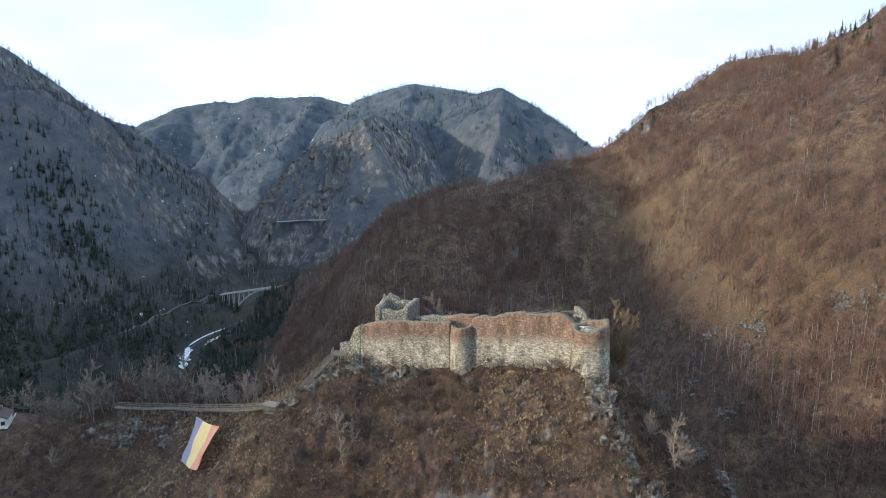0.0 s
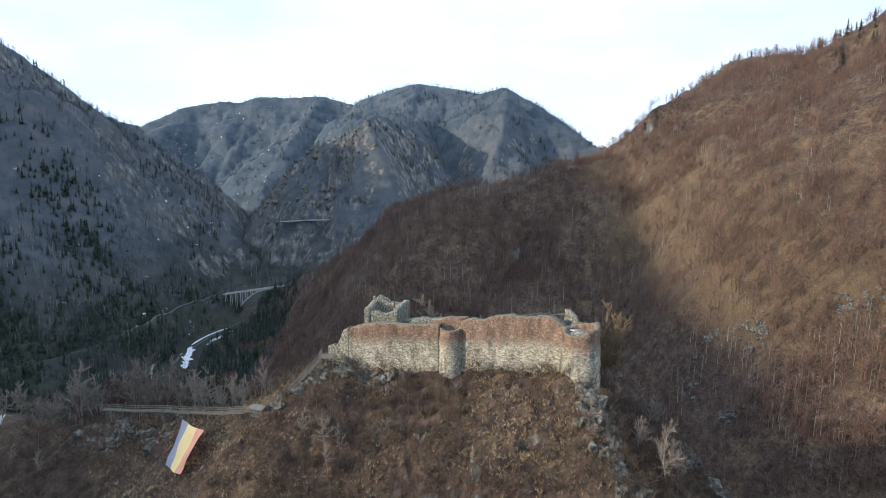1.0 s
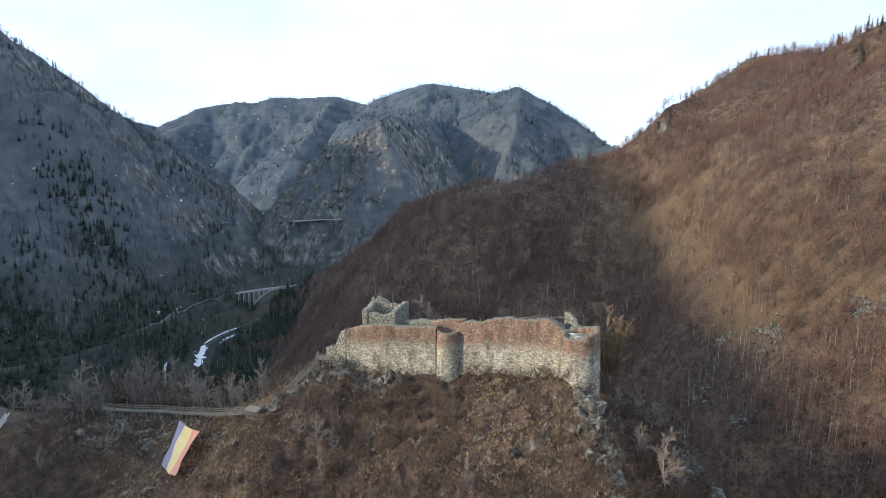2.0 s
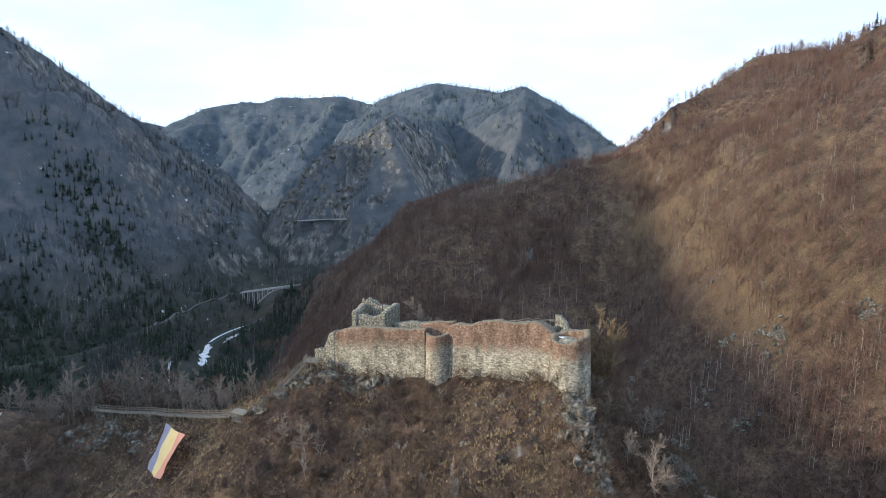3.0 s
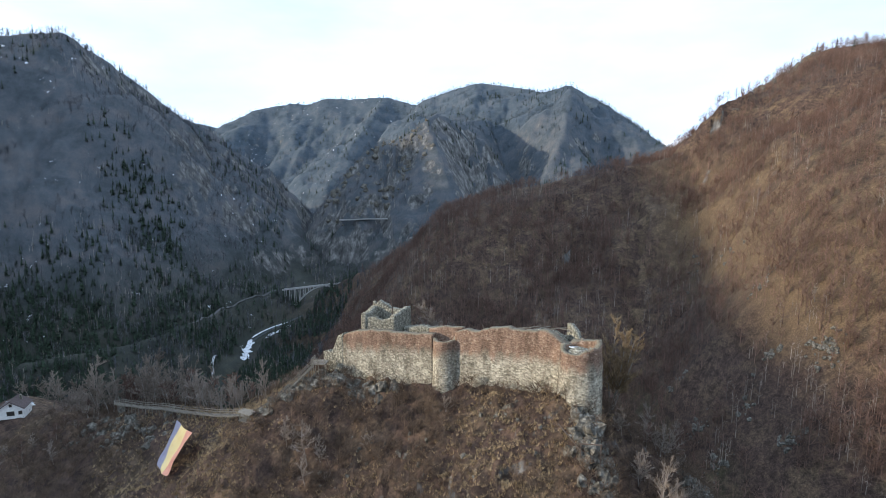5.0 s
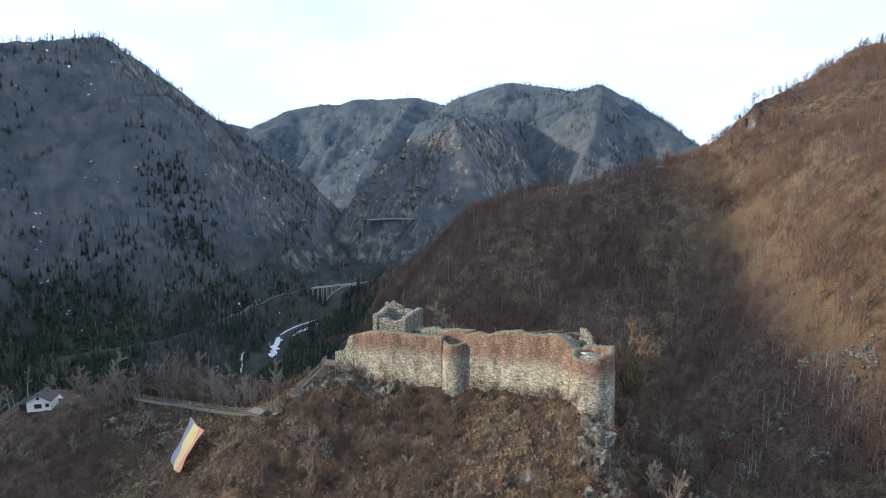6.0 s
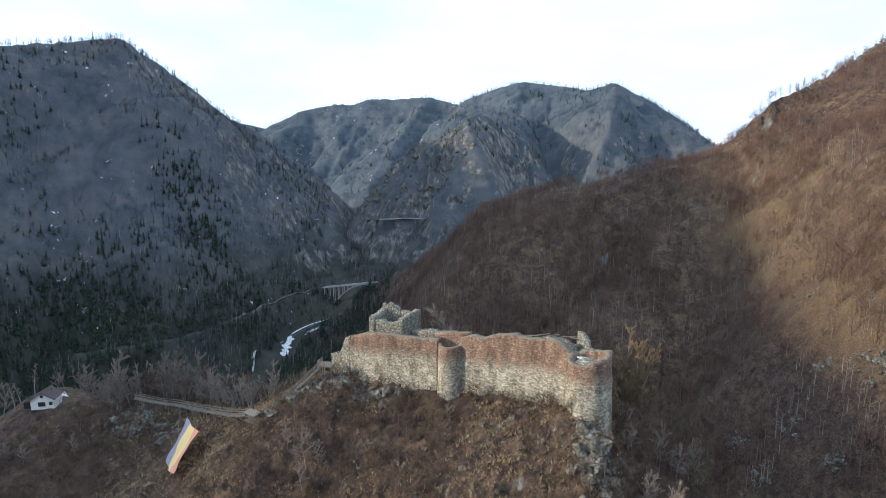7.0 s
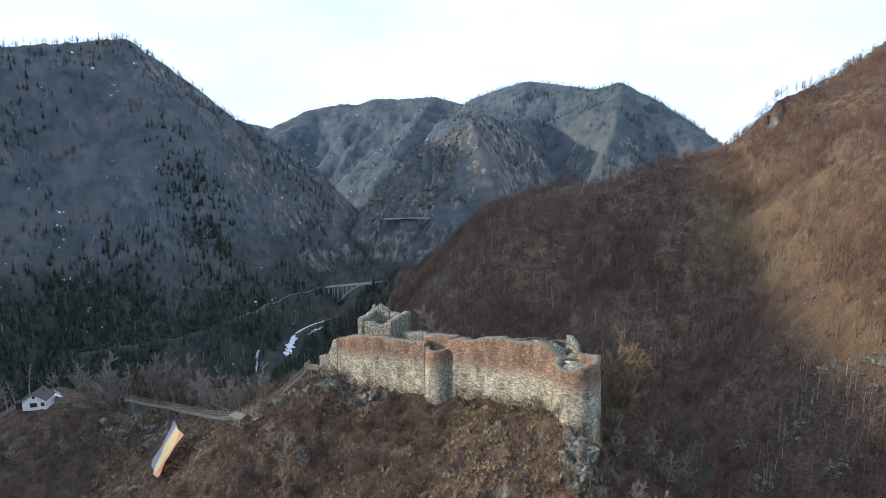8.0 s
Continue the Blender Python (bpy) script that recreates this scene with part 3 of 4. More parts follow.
def bare_tree(name, label, seed, height, spread, limbs, bark, twig, stems=1, twigs=6):
    """A leafless tree: a trunk with limbs, and a crown of branches and twigs."""
    rng = random.Random(seed)
    tv, tf, cv, cf = [], [], [], []

    def put(v, f, new_v, new_f):
        o = len(v)
        v += new_v
        f += [tuple(i + o for i in t) for t in new_f]

    def twig_at(p, d, length, width):
        side = d.orthogonal().normalized() * width
        side.rotate(Matrix.Rotation(rng.uniform(0, 6.3), 3, d))
        q = p + d * length * 0.5 + Vector((rng.uniform(-1, 1), rng.uniform(-1, 1), rng.uniform(0, 1))) * length * 0.12
        e = p + d * length + Vector((0, 0, 0.12 * length))
        put(cv, cf, [p - side, p + side, q + side * 0.6, q - side * 0.6, e], [(0, 1, 2), (0, 2, 3), (3, 2, 4)])

    for s in range(stems):
        way = Vector((rng.uniform(-1, 1), rng.uniform(-1, 1), 0)) * (0.08 if stems == 1 else 0.38) + Vector((0, 0, 1))
        path = bend(rng, Vector((0, 0, -0.6)), way, height * rng.uniform(0.85, 1.0), 7, 0.13, 0.5)
        r0 = height * (0.016 if stems == 1 else 0.011)
        put(tv, tf, *tube(path, [r0 * (1 - 0.88 * i / 7) for i in range(8)], 6))
        for b in range(limbs):
            f = rng.uniform(0.22, 0.97)
            i = min(6, int(f * 7))
            p = path[i].lerp(path[i + 1], f * 7 - i)
            a = rng.uniform(0, 6.283)
            way = Vector((math.cos(a), math.sin(a), rng.uniform(0.35, 1.1)))
            ln = spread * (1.12 - f * 0.75) * rng.uniform(0.6, 1.1)
            limb = bend(rng, p, way, ln, 4, 0.28, 0.25)
            rb = r0 * (1 - 0.88 * f) * 0.6
            put(tv, tf, *tube(limb, [rb, rb * 0.75, rb * 0.5, rb * 0.32, rb * 0.15], 4))
            for j in range(1, 5):
                for _ in range(twigs):
                    d = (limb[j] - limb[j - 1]).normalized()
                    d = (d + Vector((rng.uniform(-1, 1), rng.uniform(-1, 1), rng.uniform(-0.5, 1))) * 0.85).normalized()
                    tl = ln * rng.uniform(0.18, 0.42)
                    twig_at(limb[j].lerp(limb[j - 1], rng.random()), d, tl, 0.05 + 0.006 * tl)
                    for _ in range(2):
                        e = (d + Vector((rng.uniform(-1, 1), rng.uniform(-1, 1), rng.uniform(-0.3, 1))) * 0.7).normalized()
                        twig_at(limb[j] + d * tl * rng.uniform(0.2, 0.8), e, tl * 0.6, 0.036)
    tree = tagged(empty(name), label, "tree")
    raw("trunk", [tuple(p) for p in tv], tf, bark, tree, smooth=True)
    raw("crown", [tuple(p) for p in cv], cf, twig, tree, "crown of thin bare twigs")
    return tree


def spruce(name, label, seed, height):
    """A spruce: a straight trunk and whorls of drooping, needled boughs."""
    rng = random.Random(seed)
    tv, tf = tube([Vector((0, 0, -0.5)), Vector((0, 0, height * 0.5)), Vector((0, 0, height))], [0.02 * height, 0.012 * height, 0.02], 6)
    v, f = [], []
    layers = 15
    for k in range(layers):
        u = k / (layers - 1)
        z, r = height * (0.1 + 0.88 * u), height * 0.24 * (1 - u) ** 0.8 + 0.12
        for b in range(11 - int(5 * u)):
            a = rng.uniform(0, 6.283)
            d = Vector((math.cos(a), math.sin(a), 0))
            n = Vector((-d.y, d.x, 0))
            ln = r * rng.uniform(0.7, 1.15)
            w = ln * 0.24
            droop = -0.28 * ln
            o = len(v)
            m = d * ln * 0.5 + Vector((0, 0, z + 0.06 * ln))
            v += [Vector((0, 0, z)), m + n * w, m - n * w, d * ln + Vector((0, 0, z + droop)), m + n * w * 1.5 + Vector((0, 0, -0.3 * ln)), m - n * w * 1.5 + Vector((0, 0, -0.3 * ln))]
            f += [(o, o + 2, o + 1), (o + 1, o + 2, o + 3), (o + 1, o + 3, o + 4), (o + 2, o + 5, o + 3)]
    tree = tagged(empty(name), label, "tree")
    raw("trunk", [tuple(p) for p in tv], tf, BARK, tree, smooth=True)
    raw("crown", [tuple(p) for p in v], f, NEEDLE, tree, "dark green needled boughs")
    return tree


KINDS = [
    bare_tree("bare_tree", "leafless grey-brown tree on the hilltop ridge", 1, 10.0, 3.6, 16, BARK, PALETWIG),
    bare_tree("bare_tree", "leafless grey-brown tree on the hilltop ridge", 2, 11.5, 3.2, 17, BARK, TWIG),
    bare_tree("bare_tree", "slim leafless pale-barked tree on the hilltop ridge", 3, 12.0, 2.1, 18, PALEBARK, PALETWIG, 1, 5),
    bare_tree("bare_tree", "leafless tree forked low into several stems", 4, 9.0, 3.0, 9, PALEBARK, PALETWIG, 3, 6),
]


def stand(kind, x, y, top=None, turn=0.0, size=1.0, group="", first={}, label=""):
    """Put a tree of a kind at a place, its top at a height if that is given."""
    z = ground_z(x, y)
    if top:
        size = min(1.75, max(0.3, (top - z) / (11.0, 12.5, 13.0, 10.0)[kind]))
    m = pose(x, y, z, 0, 0, turn) @ Matrix.Scale(size, 4)
    if kind in first:
        ob = copy_thing(KINDS[kind], m)
    else:
        ob = KINDS[kind]
        ob.matrix_basis = m
        first[kind] = True
    return tagged(ob, label, group=group)


rng = random.Random(7)
# the row behind the boardwalk
for i in range(110):
    x = -104 + 76 * (i + rng.uniform(-0.6, 0.6)) / 109
    y = float(np.interp(x, (-104, -78, -62, -50, -38, -28), (141, 137, 130.5, 125, 122, 126))) + rng.uniform(3, 13)
    if math.hypot(x + 26, y - 126) < 7:
        continue
    stand(rng.choice((0, 1, 2, 2, 2, 2, 3)), x, y, 92.5 + 0.1 * (x + 104) + rng.uniform(-2.5, 2.5), rng.uniform(0, 360), 1, "trees behind the boardwalk")
# round the lodge
for i in range(34):
    x, y = -112 - 50 * rng.random(), 150 + rng.uniform(-10, 45)
    if abs(x + 130) < 12 and y < 160:
        continue
    stand(rng.choice((0, 1, 2, 3)), x, y, None, rng.uniform(0, 360), rng.uniform(0.7, 1.15), "trees round the lodge")
for i in range(26):
    x, y = rng.uniform(-150, -97), rng.uniform(126, 141)
    if abs(x + 130.5) < 9 and y > 134:
        continue
    stand(rng.choice((0, 1, 3)), x, y, None, rng.uniform(0, 360), rng.uniform(0.3, 0.6), "bushy trees before the lodge", label="small bushy leafless tree on the shaded flank")
# behind the rear wall
for i in range(15):
    x = -4 + 38 * rng.random()
    stand(rng.choice((0, 3, 3)), x, 134.5 - 0.34 * x + rng.uniform(0, 4), 113.6 + rng.uniform(-0.5, 1.4), rng.uniform(0, 360), group="trees behind the ruin")
# single trees on the slope
stand(0, -21.5, 106.5, 99.5, 40, label="leafless tree with upswept branches on the dry slope")
stand(3, 5.5, 113.5, 105.5, 10, label="small forked bare tree below the half-round tower")
stand(0, 43.0, 92.4, 103.8, 80, label="pale leafless tree on the steep side below the round tower")
stand(1, 43.5, 109.0, 105.0, 200, label="crooked pale tree beside the round tower")
stand(0, 40.0, 99.0, 102.5, 130, label="leafless bushy tree on the rocks below the round tower")
stand(3, 47.0, 112.0, 103.5, 300, label="leafless tree with many stems on the east slope")
stand(0, 53.0, 121.0, 97.0, 30, label="leafless tree with many stems on the east slope")
for i in range(13):
    x = rng.uniform(38, 52)
    y = rng.uniform(94, 116)
    stand(rng.choice((0, 3)), x, y, None, rng.uniform(0, 360), rng.uniform(0.3, 0.6), "bushy trees on the east slope", label="small bushy leafless tree on the dark east slope")
for i in range(9):
    stand(rng.choice((0, 3)), -17 + rng.gauss(0, 6), 106 + rng.gauss(0, 4), None, rng.uniform(0, 360), rng.uniform(0.3, 0.5), "bushy trees in the hollow", label="small bushy leafless tree on the front slope")
gold = bare_tree("bare_tree", "tall bushy tree with yellow-brown twigs behind the round tower", 9, 14.0, 3.2, 20, PALEBARK, GOLDTWIG, 5, 9)
gold.matrix_basis = pose(38.5, 117.5, ground_z(38.5, 117.5), 0, 0, 20) @ Matrix.Diagonal((1.15, 1.15, (121.5 - ground_z(38.5, 117.5)) / 13.0, 1))
little = spruce("spruce", "small dark spruce beside the wooden stairs", 1, 6.5)
little.matrix_basis = pose(-36.0, 127.5, ground_z(-36.0, 127.5)) @ Matrix.Scale((101.0 - ground_z(-36.0, 127.5)) / 6.5, 4)
copy_thing(little, pose(10.2, 136.5, ground_z(10.2, 136.5)) @ Matrix.Scale((115.8 - ground_z(10.2, 136.5)) / 6.5, 4))["label"] = "small spruce behind the rear wall"


# ---- woods, grass and shrubs: past counting ----
def scatter(name, label, category, shapes, places, mat):
    """One mesh of many small plants. places: x, y, z, size, turn."""
    V, F, base = [], [], 0
    pick = np.random.RandomState(5).randint(0, len(shapes), len(places))
    for k, (v, f) in enumerate(shapes):
        p = places[pick == k]
        if not len(p):
            continue
        c, s = np.cos(p[:, 4])[:, None], np.sin(p[:, 4])[:, None]
        x = (v[None, :, 0] * c - v[None, :, 1] * s) * p[:, 3:4] + p[:, 0:1]
        y = (v[None, :, 0] * s + v[None, :, 1] * c) * p[:, 3:4] + p[:, 1:2]
        z = v[None, :, 2] * p[:, 3:4] * p[:, 5:6] + p[:, 2:3]
        V.append(np.stack([x, y, z], -1).reshape(-1, 3))
        F.append((f[None] + (np.arange(len(p)) * len(v))[:, None, None] + base).reshape(-1, 3))
        base += len(p) * len(v)
    ob = raw(name, np.concatenate(V), np.concatenate(F), mat)
    return tagged(ob, label, category, kind="stuff")


def stick_tree(seed, limbs, sub, wide, crown=0.36):
    """A far bare tree, one unit high: a thin trunk and thin upswept branches."""
    r = random.Random(seed)
    v, f = [], []
    w = 0.011 * wide
    v += [(w, 0, -0.05), (-w * 0.5, w * 0.87, -0.05), (-w * 0.5, -w * 0.87, -0.05), (r.uniform(-0.04, 0.04), r.uniform(-0.04, 0.04), 0.97)]
    f += [(0, 1, 3), (1, 2, 3), (2, 0, 3)]

    def stick(p, d, ln, w):
        n = d.orthogonal().normalized()
        n.rotate(Matrix.Rotation(r.uniform(0, 6.3), 3, d))
        o = len(v)
        v.extend([tuple(p - n * w), tuple(p + n * w), tuple(p + d * ln)])
        f.append((o, o + 1, o + 2))

    for _ in range(limbs):
        h = r.uniform(0.22, 0.93)
        a = r.uniform(0, 6.283)
        d = Vector((math.cos(a), math.sin(a), r.uniform(0.4, 1.5))).normalized()
        ln = crown * (1.15 - 0.8 * h) * r.uniform(0.7, 1.2) + 0.05
        p = Vector((0, 0, h))
        stick(p, d, ln, 0.006 * wide)
        for _ in range(sub):
            e = (d + Vector((r.uniform(-1, 1), r.uniform(-1, 1), r.uniform(-0.4, 1))) * 0.7).normalized()
            stick(p + d * ln * r.uniform(0.25, 0.9), e, ln * r.uniform(0.4, 0.8), 0.0045 * wide)
    return np.array(v), np.array(f)


def cone_tree(seed, layers, boughs):
    """A far spruce, one unit high."""
    r = random.Random(seed)
    v, f = [(0.012, 0, -0.05), (-0.006, 0.01, -0.05), (-0.006, -0.01, -0.05), (0, 0, 0.6)], [(0, 1, 3), (1, 2, 3), (2, 0, 3)]
    for k in range(layers):
        u = k / (layers - 1)
        z, rad = 0.12 + 0.84 * u, 0.2 * (1 - u) ** 0.85 + 0.015
        for _ in range(boughs):
            a, ln = r.uniform(0, 6.283), rad * r.uniform(0.65, 1.25)
            c, s, w = math.cos(a), math.sin(a), 0.42 * rad + 0.012
            o = len(v)
            v += [(-s * w * 0.2, c * w * 0.2, z + 0.05), (c * ln * 0.6 - s * w, s * ln * 0.6 + c * w, z - 0.05), (c * ln * 0.6 + s * w, s * ln * 0.6 - c * w, z - 0.05), (c * ln, s * ln, z - 0.07)]
            f += [(o, o + 2, o + 1), (o + 1, o + 2, o + 3)]
    return np.array(v), np.array(f)


def spread_over(seed, count, r0, r1, a0, a1, power, height, ok):
    """Places strewn over a sector round the viewpoint's line, denser towards it."""
    r = np.random.RandomState(seed)
    u = r.rand(count)
    k = 2.0 - power
    rad = (r0 ** k + u * (r1 ** k - r0 ** k)) ** (1 / k)
    ang = np.radians(a0 + (a1 - a0) * r.rand(count))
    x, y = 10 + rad * np.cos(ang), 5 + rad * np.sin(ang)
    z = land(x, y)
    steep = 1.2 * np.abs(land(x + 2.5 * np.cos(ang), y + 2.5 * np.sin(ang)) - z) / 2.5
    keep = ok(x, y, z, steep, r)
    n = int(keep.sum())
    size = height[0] + (height[1] - height[0]) * r.rand(n) ** 1.3
    return np.column_stack([x[keep], y[keep], z[keep], size, r.rand(n) * 6.283, r.uniform(0.85, 1.15, n)])


def clear(x, y):
    """Off the castle hill's top and the river, road and bridge."""
    d, _ = along(RIDGES[0][0], x, y)
    w, _ = along(RIVER, x, y)
    e, _ = along(ROAD, x, y)
    return (d > 40) & (w > 16) & (e > 9)


def woods_here(x, y, z, steep, r):
    thick = fractal(201, x, y, 70, 3)
    return clear(x, y) & (steep < 1.3) & (r.rand(len(x)) < np.where(y > 850, 0.72, 0.62 + 0.6 * thick))


def spruce_here(x, y, z, steep, r):
    clump = fractal(301, x, y, 110, 3)
    high = (x > 360) & (z > 250)
    return clear(x, y) & (((clump > np.where(y < 950, 0.02, 0.14)) & ((x < -240) | (y > 1000))) | (high & (r.rand(len(x)) < 0.5)))


near_sticks = [stick_tree(k, 18, 2, 2.0) for k in range(8)]
slim_sticks = [stick_tree(40 + k, 9, 1, 1.7, 0.2) for k in range(6)]
far_sticks = [stick_tree(20 + k, 12, 1, 3.2, 0.42) for k in range(6)]
cones = [cone_tree(k, 8, 6) for k in range(6)]
def east_woods(x, y, z, steep, r):
    return woods_here(x, y, z, steep, r) & (x > -230)


def meadow_edge(x, y, z, steep, r):
    """Pale trees in loose bands up the mountain and down in the ravine."""
    band = fractal(221, x, y, 60, 3)
    return clear(x, y) & (steep < 1.4) & (band > 0.12) & ((x > 60) | (y < 700))


def gorge_woods(x, y, z, steep, r):
    return woods_here(x, y, z, steep, r) & (x <= -200) & (y < 1650)


def far_slopes(x, y, z, steep, r):
    return woods_here(x, y, z, steep, r) & (y >= 1450)


def gorge_pale(x, y, z, steep, r):
    return clear(x, y) & (x < -200) & (y < 1500) & (fractal(231, x, y, 80, 3) > 0.2)


def thick_spruce(x, y, z, steep, r):
    clump = fractal(311, x, y, 150, 4)
    return clear(x, y) & (x < -230) & (y < 900) & (z < 190) & (clump + r.uniform(-0.4, 0.4, len(x)) > z / 300.0 + 0.02)


scatter("hillside_woods", "bare brown beech woods on the hillsides", "woods", near_sticks, spread_over(1, 44000, 190, 900, 46, 120, 0.85, (6, 13), east_woods), TWIG)
scatter("pale_trunks", "slim pale bare trunks among the brown woods", "woods", slim_sticks, spread_over(2, 9000, 230, 900, 46, 146, 0.9, (7, 14), meadow_edge), PALETWIG)
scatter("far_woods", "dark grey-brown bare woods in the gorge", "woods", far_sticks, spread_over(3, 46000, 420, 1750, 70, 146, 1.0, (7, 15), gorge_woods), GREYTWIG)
scatter("far_woods", "grey-brown woods on the far mountains, coloured with blue haze", "woods", far_sticks, spread_over(8, 30000, 1300, 2700, 60, 136, 1.0, (8, 14), far_slopes), HAZETWIG)
scatter("pale_trunks", "pale bare trunks in the shaded gorge", "woods", slim_sticks, spread_over(9, 9000, 420, 1600, 70, 146, 1.0, (8, 16), gorge_pale), PALEBARK)
scatter("spruce_woods", "dark green spruces in clumps on the mountains", "woods", cones, spread_over(4, 18000, 350, 2400, 46, 146, 1.1, (5, 17), spruce_here), NEEDLE)
scatter("spruce_woods", "thick dark spruce forest at the foot of the gorge", "woods", cones, spread_over(10, 21000, 300, 1100, 100, 146, 1.0, (6, 19), thick_spruce), NEEDLE)


def tuft(seed, blades, height, lean, wide):
    r = random.Random(seed)
    v, f = [], []
    for _ in range(blades):
        a, b = r.uniform(0, 6.283), r.uniform(0, 6.283)
        x, y = 0.35 * r.random() * math.cos(a), 0.35 * r.random() * math.sin(a)
        h, c, s = height * r.uniform(0.6, 1.1), math.cos(b), math.sin(b)
        o = len(v)
        v += [(x - s * wide, y + c * wide, -0.08), (x + s * wide, y - c * wide, -0.08), (x + c * lean * h * r.uniform(0.2, 1), y + s * lean * h * r.uniform(0.2, 1), h)]
        f.append((o, o + 1, o + 2))
    return np.array(v), np.array(f)


def hill_here(x, y, z, steep, r):
    d, _ = along(RIDGES[0][0], x, y)
    inside = (y > 127 - 0.34 * (x + 20)) & (y < 136 - 0.34 * x) & (x > -20) & (x < 33)
    return (d < 60) & ~inside & (z > 40)


def brush(x, y):
    """Where thickets grow rather than grass: positive in the hollow west of the towers and east of the rib."""
    thick = 0.9 * np.exp(-((x + 17) / 9) ** 2 - ((y - 105) / 11) ** 2) + 0.8 * np.clip((x - 36) / 6, 0, 1) + 0.8 * np.clip((-70 - x) / 20, 0, 1)
    open_ground = 0.7 * np.exp(-((x - 17) / 14) ** 2 - ((y - 102) / 9) ** 2) + 0.5 * np.exp(-((x + 42) / 12) ** 2 - ((y - 110) / 8) ** 2)
    return thick - open_ground - 0.6 * fractal(401, x, y, 16, 3)


def grass_here(x, y, z, steep, r):
    return hill_here(x, y, z, steep, r) & (brush(x, y) + r.uniform(-0.3, 0.3, len(x)) < 0.2)


def shrub_here(x, y, z, steep, r):
    return hill_here(x, y, z, steep, r) & (brush(x, y) + r.uniform(-0.3, 0.3, len(x)) > -0.05) & (along(WALK, x, y)[0] > 1.5) & ~((x > -68) & (x < -46) & (y < 128) & (y > 96))


tufts = [tuft(k, 16, 0.6, 1.5, 0.05) for k in range(6)]
bushes = [stick_tree(60 + k, 18, 2, 3.0, 0.75) for k in range(6)]
scatter("dry_grass", "tufts of dry yellow-brown grass on the slope", "grass", tufts, spread_over(6, 60000, 85, 190, 46, 146, 1.0, (0.4, 1.2), grass_here), DRYGRASS)
scatter("shrubs", "low brown leafless shrubs on the slope", "shrubs", bushes, spread_over(7, 15000, 85, 190, 46, 146, 1.0, (0.7, 3.0), shrub_here), SHRUB)


# ---- rocks ----
def boulder(seed):
    r = random.Random(seed)
    bm = bmesh.new()
    bmesh.ops.create_icosphere(bm, subdivisions=2, radius=1.0)
    for v in bm.verts:
        v.co = Vector([round(c * 2.2) / 2.2 * 0.6 + c * 0.4 for c in v.co])
        n = noise.noise(v.co * 1.3 + Vector((seed * 7.1, 0, 0))) * 0.5 + noise.noise(v.co * 3.1 + Vector((0, seed * 3.3, 0))) * 0.2
        v.co *= 0.85 + n
        v.co.z *= 0.9
    me = bpy.data.meshes.new("rock")
    bm.to_mesh(me)
    bm.free()
    me.materials.append(ROCK)
    return me


BOULDERS = [boulder(k) for k in range(7)]


def outcrop(label, places, sunk=0.15):
    """Rocks that stick out of the ground, each a part."""
    x0, y0 = places[0][0], places[0][1]
    top = tagged(empty("rock_outcrop", x0, y0, ground_z(x0, y0)), label, "rocks")
    inv = top.matrix_basis.inverted()
    r = random.Random(int(x0 * 10 + y0))
    for x, y, s in places:
        ob = new("rock", r.choice(BOULDERS))
        ob.parent = top
        ob.matrix_parent_inverse = inv
        ob.matrix_basis = pose(x, y, ground_z(x, y) - sunk * s, r.uniform(-25, 25), r.uniform(-25, 25), r.uniform(0, 360)) @ Matrix.Diagonal((s * r.uniform(0.7, 1.1), s * r.uniform(0.7, 1.1), s * r.uniform(0.8, 1.5), 1))


def strew(seed, n, line, wide, s0, s1):
    r = random.Random(seed)
    out = []
    for _ in range(n):
        k = r.randrange(len(line) - 1)
        t = r.random()
        out.append((line[k][0] + t * (line[k + 1][0] - line[k][0]) + r.gauss(0, wide), line[k][1] + t * (line[k + 1][1] - line[k][1]) + r.gauss(0, wide), s0 + (s1 - s0) * r.random() ** 2))
    return out


outcrop("pale grey rocks down the rib below the round tower", strew(1, 190, [(31, 105), (32, 101), (33, 97), (34.5, 92), (37, 88), (40, 84)], 1.5, 0.4, 1.9))
outcrop("grey rocks below the west end of the curtain wall", strew(2, 60, [(-23, 124.5), (-16, 122.5), (-8, 120.5)], 1.1, 0.5, 2.0))
outcrop("rough grey rocks under the wooden stairs", strew(3, 60, [(-36, 119.5), (-30, 121.5), (-23.5, 124.8)], 1.1, 0.5, 2.0))
outcrop("lichened grey rocks on the ridge below the boardwalk", strew(4, 90, [(-100, 135), (-88, 134), (-76, 130), (-66, 124)], 3.0, 0.4, 2.0))
outcrop("grey rocks scattered over the front slope", strew(5, 60, [(-30, 108), (-5, 106), (15, 107), (25, 103)], 4.5, 0.2, 0.8))
for _k, (_x, _y, _n, _wide) in enumerate(((168, 282, 26, 2.6), (160, 339, 12, 3.0), (118, 303, 18, 2.6), (137, 289, 14, 2.2), (143, 258, 16, 2.4), (164, 285, 12, 3.0), (166, 344, 14, 3.2), (117, 333, 12, 2.2), (121, 279, 20, 3.0), (150, 300, 10, 2.4))):
    outcrop("grey crag breaking through the leaf litter of the mountain slope", strew(70 + _k, _n, [(_x, _y), (_x + 2.0, _y - 3.0), (_x + 1.0, _y - 5.0)], _wide, 0.6, 2.6), 0.35)
outcrop("pale rock ledge across the slope of the sunlit mountain", strew(90, 60, [(200, 270), (208, 267), (222, 262), (234, 258)], 2.2, 0.8, 3.0), 0.35)
outcrop("grey crags along the crest of the sunlit mountain", strew(95, 90, [(262, 822), (290, 786), (311, 766), (325, 755), (341, 730), (360, 698)], 5, 1.5, 6.5), 0.45)
